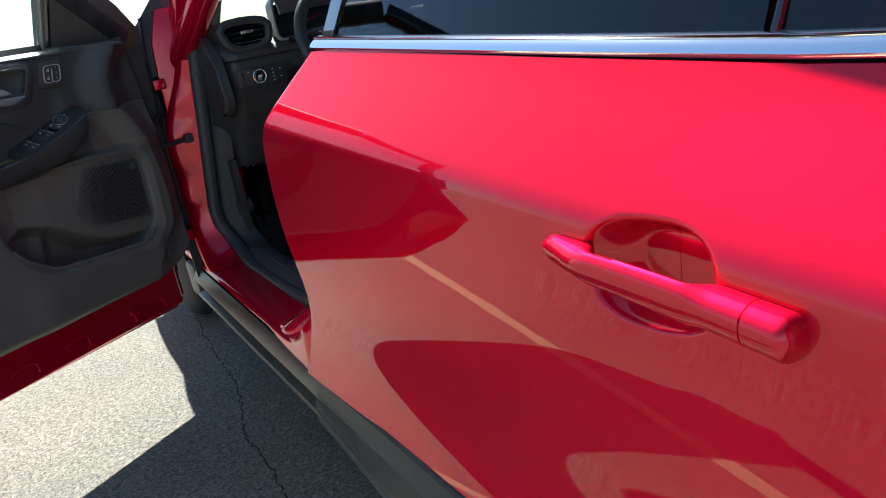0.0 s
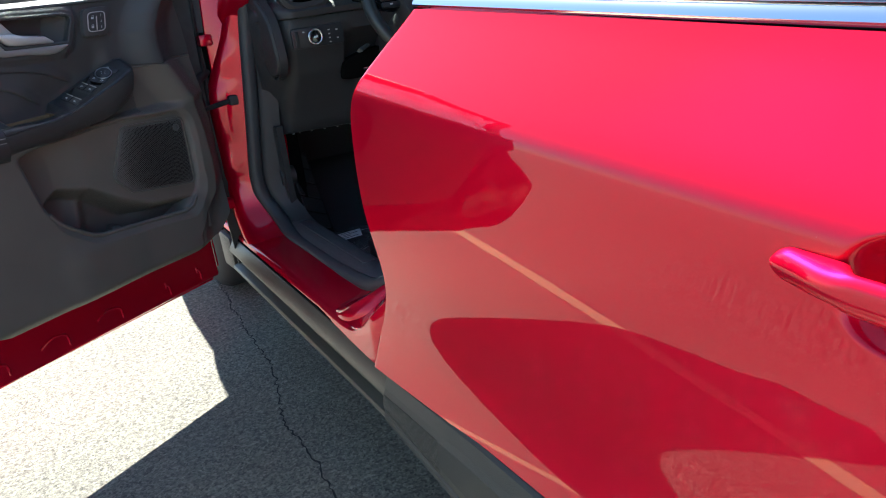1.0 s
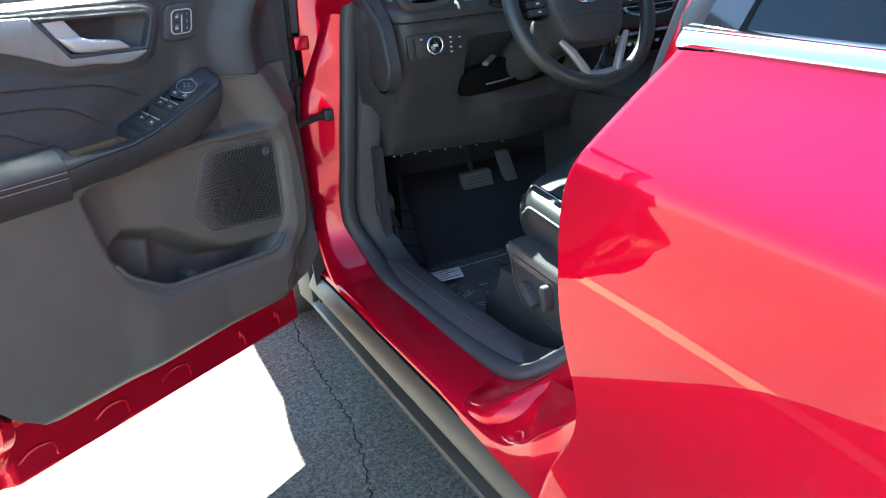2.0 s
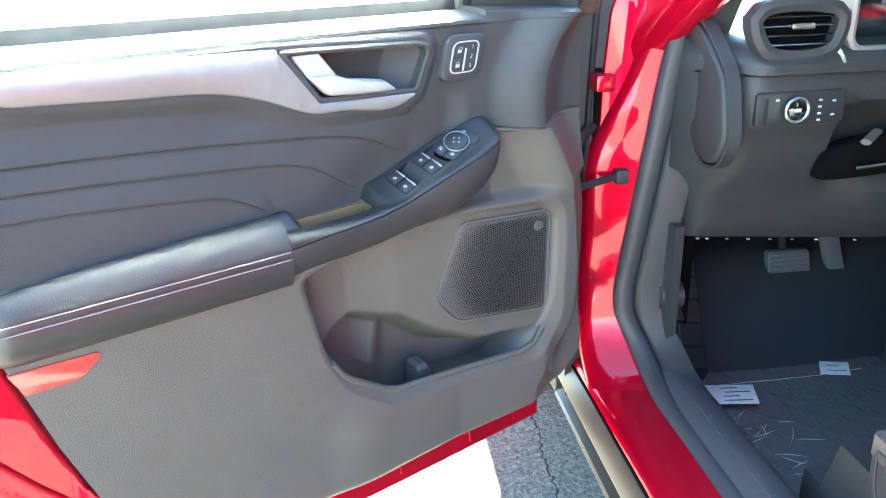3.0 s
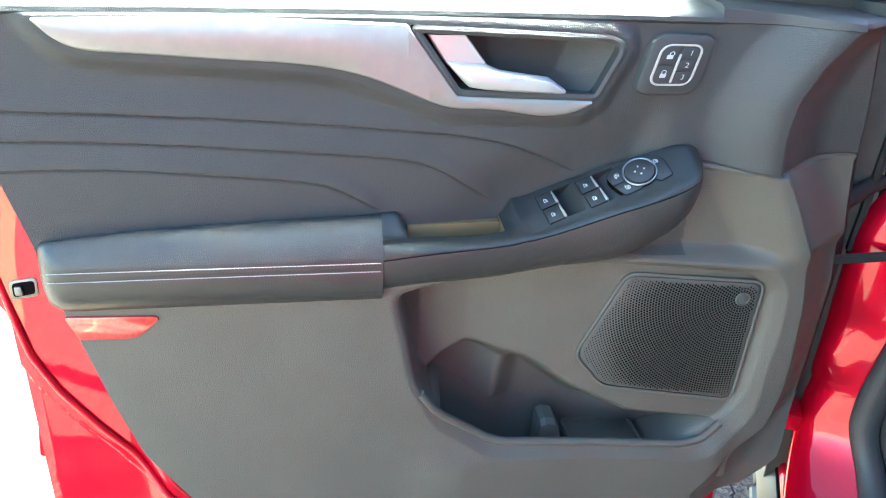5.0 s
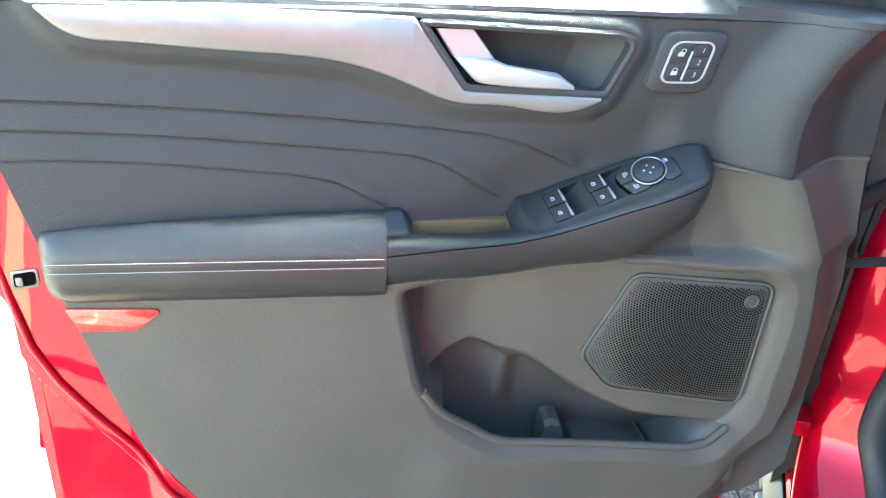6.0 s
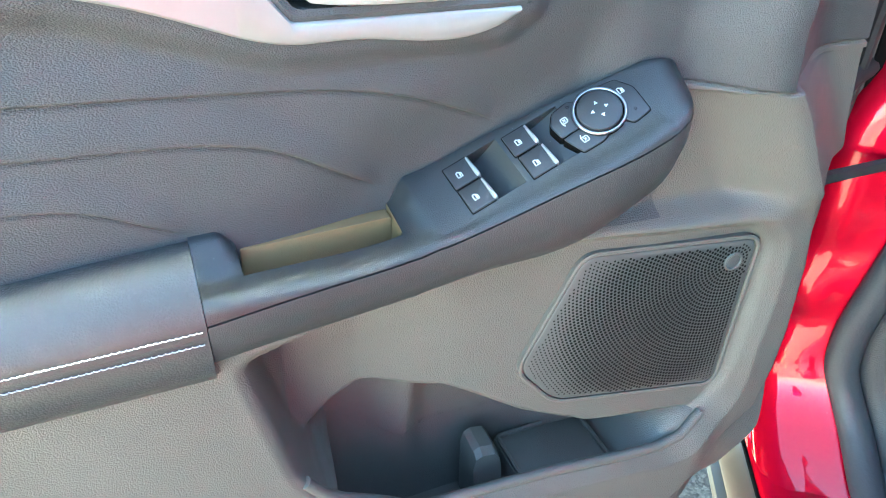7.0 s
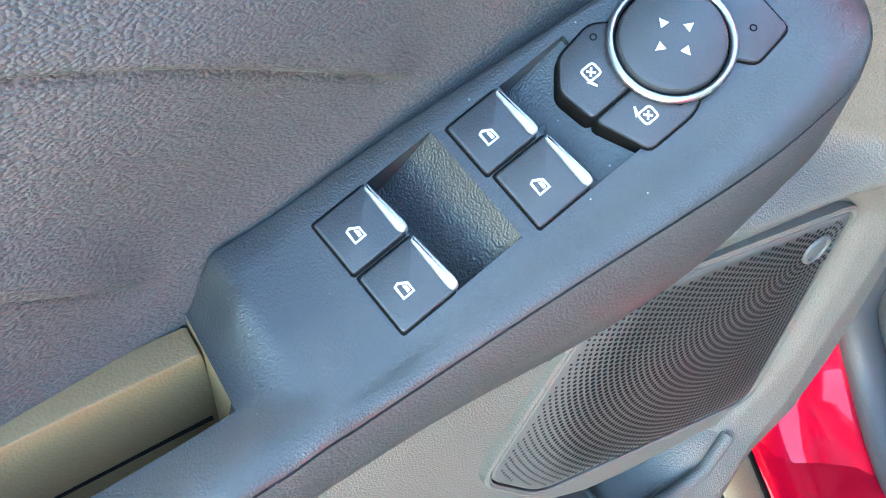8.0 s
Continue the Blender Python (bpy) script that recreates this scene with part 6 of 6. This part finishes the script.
part("side_cover", plate(so, lambda a, b, h: (0.214 - h, a, b), -0.02, 0.008, 0.008), DASH, dash, "curved end cover of the dashboard", sharp=60)
part("cover_rim", band(shrink(so, -0.010), 0.006, lambda a, b, h: (0.214 - h, a, b), -0.02, 0.003), DASH, dash)
# light switch panel
so = rect(0.264, 0.944, 0.420, 1.001, 0.008, 3)
bm = plate(so, face, -0.01, 0.004, 0.002)
for a, b in ((0.376, 0.985), (0.376, 0.974), (0.376, 0.963), (0.376, 0.952), (0.400, 0.983), (0.400, 0.960), (0.300, 0.988)):
    plate(rect(a - 0.0032, b - 0.0018, a + 0.0032, b + 0.0018, 0.0008, 2), face, 0.003, 0.0046, 0.0003, bm, 1)
plate(rect(0.272, 0.948, 0.284, 0.992, 0.002, 2), face, 0.003, 0.0055, 0.001, bm, 0)
part("light_switch_panel", bm, [BUTTON, THREAD], dash, "satin black light switch panel with pale symbols")
part("light_switch_ring", ring(face, 0.330, 0.972, 0.0195, 0.0035, 0.014, 32, 10), SATIN_CHROME, dash)
bm = disc(face, 0.330, 0.972, 0.017, 0.0, 0.016, 0.002, 26)
plate(rect(0.324, 0.969, 0.336, 0.975), face, 0.0155, 0.0164, 0.0002, bm, 1)
part("light_switch_knob", bm, [GLOSS, WHITE], dash)
# vent
vo_ = chaikin([(0.252, 1.130), (0.388, 1.128), (0.386, 1.092), (0.372, 1.066), (0.286, 1.064), (0.262, 1.090)], 2)
part("vent_frame", band(shrink(vo_, -0.020), 0.022, face, -0.02, 0.012), DASH, dash)
part("vent_well", plate(vo_, face, -0.03, -0.012, 0.001), GAP, dash)
for k in range(4):
    b = 1.076 + 0.0145 * k
    a0 = 0.276 - 0.012 * k * 0.6
    part("vent_slat", tube([face(a, b, 0.002) for a in steps(a0, 0.378, 8)], 0.0048, 8, flat=0.5), GLOSS if k % 2 else SATIN_CHROME, dash)
part("vent_tab", plate(rect(0.305, 1.0995, 0.345, 1.110, 0.004, 3), face, 0.0, 0.012, 0.003), SATIN_CHROME, dash)
bm = bmesh.new()
for k in range(7):
    plate(rect(0.394, 1.078 + 0.0075 * k, 0.404, 1.0822 + 0.0075 * k, 0.001, 2), face, -0.004, 0.009, 0.001, bm)
part("vent_wheel", bm, TRIM_LOW, dash)
# white clips along the lower edge
for x in (0.27, 0.288, 0.325, 0.365, 0.405, 0.446, 0.490, 0.56):
    y = interp(x, [0.2, 0.26, 0.6, 0.8, 1.7], [1.13, 1.10, 1.02, 1.05, 1.10])
    part("edge_clip", block((x - 0.0028, y - 0.003, 0.684), (x + 0.0028, y + 0.002, 0.686), 0.0005), THREAD, dash)
# open knee pocket: a black plate paints its shaded hollow
bm = plate(chaikin([(0.420, 0.905), (0.66, 0.93), (0.72, 0.90), (0.70, 0.86), (0.62, 0.845), (0.42, 0.828), (0.405, 0.85)], 2), lambda a, b, h: (a, 0.945 - h + 0.30 * (0.9 - b), b), -0.03, 0.004, 0.003)
part("knee_pocket_shade", bm, GAP, dash)
part("pocket_strip", tube([(0.47, 0.942, 0.858), (0.52, 0.940, 0.862), (0.56, 0.938, 0.868)], 0.004, 6), SATIN_CHROME, dash)
part("column_lever", tube([(0.49, 0.93, 0.925), (0.45, 0.90, 0.915)], 0.009, 8, flat=0.6), TRIM_LOW, dash)
# instrument hood and centre stack
part("instrument_hood", shell(lambda x, t: (x, 0.98 - 0.10 * math.cos(t), 1.14 + 0.07 * math.sin(t) - 0.25 * (x - 0.56) ** 2), steps(0.42, 0.80, 16), steps(0.0, 1.6, 10), 0.012), DASH, dash)
part("instrument_screen", plate(rect(0.43, 1.07, 0.78, 1.17, 0.02, 4), lambda a, b, h: (a, 0.99 - h, b), -0.01, 0.004, 0.002), SCREEN, dash)
part("instrument_rim", band(rect(0.415, 1.055, 0.795, 1.19, 0.03, 5), 0.012, lambda a, b, h: (a, 0.945 - h, b), -0.03, 0.008), SILVER, dash)
part("silver_dash_strip", loft([[(x, 0.912, 1.052), (x, 0.906, 1.066), (x, 0.912, 1.082), (x, 0.95, 1.08), (x, 0.95, 1.05)] for x in steps(0.84, 1.62, 12)]), SILVER, dash)
for x0 in (0.885, 0.975):
    for k in range(4):
        part("vent_slat", tube([(x, 0.915, 0.985 + 0.014 * k) for x in steps(x0, x0 + 0.075, 4)], 0.005, 8, flat=0.5), SATIN_CHROME if k in (1, 3) else GLOSS, dash)
part("vent_divider", block((0.962, 0.905, 0.975), (0.972, 0.93, 1.04), 0.003), TRIM_LOW, dash)
part("centre_vent_rim", band(chaikin([(0.860, 1.045), (1.065, 1.050), (1.055, 0.985), (1.03, 0.970), (0.885, 0.970)], 2), 0.008, lambda a, b, h: (a, 0.925 - h, b), -0.01, 0.014), SATIN_CHROME, dash)
part("climate_panel", plate(rect(0.86, 0.875, 1.09, 0.945, 0.012, 4), lambda a, b, h: (a, 0.94 - h + 0.2 * (0.9 - b), b), -0.02, 0.006, 0.003), GLOSS, dash)
part("climate_strip", tube([(0.87, 0.928, 0.925), (0.98, 0.925, 0.930), (1.04, 0.926, 0.930)], 0.005, 8), SATIN_CHROME, dash)
bm = bmesh.new()
for k in range(6):
    plate(rect(0.885 + 0.024 * k, 0.898, 0.896 + 0.024 * k, 0.906, 0.001, 2), lambda a, b, h: (a, 0.934 - h, b), -0.004, 0.003, 0.0005, bm)
part("climate_mark", bm, WHITE, dash)
bm = ring(lambda a, b, h: (1.05 + a, 0.925 - h, 0.905 + b), 0, 0, 0.02, 0.004, 0.008, 28, 8)
part("climate_knob", bm, SATIN_CHROME, dash)
part("hazard_mark", block((0.955, 0.93, 0.950), (0.985, 0.937, 0.957), 0.001), ORANGE, dash)

# nearly all unseen; added to keep the sun off the console
part("shading_screen", plate(rect(0.86, 1.09, 1.12, 1.25, 0.012, 4), lambda a, b, h: (a, 0.925 - h + 0.15 * (b - 1.09), b), -0.016, 0.006, 0.003), SCREEN, dash, "dark screen slab added above the centre vents to shade the console")

# ---- steering wheel ----
sw = empty("steering_wheel", (0.585, 0.70, 1.042))
tagged(sw, "dark leather steering wheel with silver spoke trim", "steering wheel")
SC = Vector((0.585, 0.70, 1.042))
TILT_ = radians(24)


def Wl(a, b, h):
    """On the wheel: a to the right, b up the rim, h towards the driver."""
    return SC + Vector((a, b * math.sin(TILT_) - h * math.cos(TILT_), b * math.cos(TILT_) + h * math.sin(TILT_)))


part("wheel_rim", ring(Wl, 0, 0, 0.176, 0.0175, 0.0, 72, 14), LEATHER, sw)
part("hub_pad", plate(chaikin([(-0.100, 0.055), (0.100, 0.055), (0.096, -0.02), (0.068, -0.086), (0.036, -0.098), (-0.036, -0.098), (-0.068, -0.086), (-0.096, -0.02)], 2), Wl, -0.03, 0.030, 0.018), DASH, sw, "dark airbag cover with an oval badge")
part("cover_fold", tube([Wl(x, -0.030 - 0.10 * abs(x), 0.0302 - 0.9 * x * x) for x in steps(-0.080, 0.080, 14)], 0.0035, 8), DASH, sw)
bm = plate([(0.036 * math.cos(k * math.tau / 30), 0.002 + 0.0135 * math.sin(k * math.tau / 30)) for k in range(30)], Wl, 0.026, 0.0325, 0.001, None, 0)
plate([(0.0295 * math.cos(k * math.tau / 30), 0.002 + 0.0105 * math.sin(k * math.tau / 30)) for k in range(30)], Wl, 0.030, 0.0331, 0.0003, bm, 1)
part("badge", bm, [CHROME, SCREEN], sw, "plain dark oval badge with chrome edge")
for s in (-1, 1):
    part("spoke", plate(chaikin([(s * 0.06, 0.045), (s * 0.165, 0.040), (s * 0.168, 0.0), (s * 0.12, -0.02), (s * 0.06, -0.02)], 1), Wl, -0.022, 0.008, 0.006), GLOSS, sw)
    bm = bmesh.new()
    for k in range(3):
        plate(rect(s * 0.120 - 0.026, 0.024 - 0.018 * k - 0.007, s * 0.120 + 0.026, 0.024 - 0.018 * k + 0.007, 0.003, 3), Wl, 0.004, 0.014, 0.002, bm)
        plate(rect(s * 0.120 - 0.004, 0.024 - 0.018 * k - 0.002, s * 0.120 + 0.004, 0.024 - 0.018 * k + 0.002), Wl, 0.0135, 0.0145, 0.0003, bm, 1)
    part("spoke_button", bm, [BUTTON, WHITE], sw)
    part("spoke_trim", tube([Wl(s * 0.088, -0.080, 0.012), Wl(s * 0.066, -0.108, 0.012), Wl(s * 0.042, -0.150, 0.008), Wl(s * 0.036, -0.164, 0.006)], lambda q: 0.0065 + 0.004 * math.sin(math.pi * q), 8), SILVER, sw, "silver lower spoke trim")
part("lower_spoke", plate(chaikin([(-0.045, -0.09), (0.045, -0.09), (0.03, -0.168), (-0.03, -0.168)], 1), Wl, -0.02, -0.004, 0.004), GLOSS, sw)
part("spoke_trim", tube([Wl(-0.033, -0.158, 0.004), Wl(0, -0.161, 0.005), Wl(0.033, -0.158, 0.004)], 0.009, 8), SILVER, sw)
part("steering_column", loft([[Wl(0.055 * math.cos(k * math.tau / 16), -0.02 + 0.055 * math.sin(k * math.tau / 16), -0.035 - d) for k in range(16)] for d in (0.0, 0.08, 0.16, 0.26)]), DASH, sw)
part("stalk", tube([Wl(-0.05, 0.01, -0.06), Wl(-0.12, 0.03, -0.055), Wl(-0.19, 0.045, -0.05)], 0.009, 8), GLOSS, sw)
part("stalk", tube([Wl(0.05, 0.01, -0.06), Wl(0.12, 0.03, -0.055), Wl(0.19, 0.045, -0.05)], 0.009, 8), GLOSS, sw)

# ---- centre console ----
con = empty("centre_console", (0.94, 0.5, 0.3))
tagged(con, "dark centre console with a padded knee side and rotary selector", "console")
part("tunnel", loft([[(0.82, y, 0.30), (0.80, y, zt - 0.05), (0.815, y, zt - 0.01), (0.85, y, zt), (1.03, y, zt), (1.07, y, zt - 0.02), (1.08, y, 0.30)] for y, zt in ((-0.2, 0.76), (0.3, 0.76), (0.45, 0.755), (0.62, 0.765), (0.80, 0.80), (1.0, 0.86), (1.2, 0.90))]), DASH, con, sharp=60)
part("knee_pad", loft([[(0.775 - b, y, zc - hz), (0.762 - b, y, zc - hz * 0.3), (0.762 - b, y, zc + hz * 0.4), (0.775 - b, y, zc + hz), (0.83, y, zc + hz), (0.83, y, zc - hz)] for y, zc, hz, b in ((0.62, 0.70, 0.03, -0.02), (0.645, 0.705, 0.055, 0.0), (0.70, 0.715, 0.065, 0.004), (0.85, 0.72, 0.072, 0.0), (1.02, 0.72, 0.07, -0.02))]), DASH, con, sharp=70)
bm = disc(lambda a, b, h: (0.90 + a, 0.57 + b, 0.757 + h), 0, 0, 0.034, 0.0, 0.022, 0.004, 32)
ring(lambda a, b, h: (0.90 + a, 0.57 + b, 0.757 + h), 0, 0, 0.034, 0.004, 0.018, 32, 8, bm)
part("selector_knob", bm, SATIN_CHROME, con, "round chrome gear selector")
part("selector_plate", plate(rect(-0.06, -0.11, 0.10, 0.10, 0.02, 4), lambda a, b, h: (0.90 + a, 0.56 + b, 0.756 + h), 0.0, 0.006, 0.002), GLOSS, con)
part("selector_trim", band(rect(-0.064, -0.114, 0.104, 0.104, 0.022, 4), 0.006, lambda a, b, h: (0.90 + a, 0.56 + b, 0.756 + h), 0.0, 0.009), SATIN_CHROME, con)
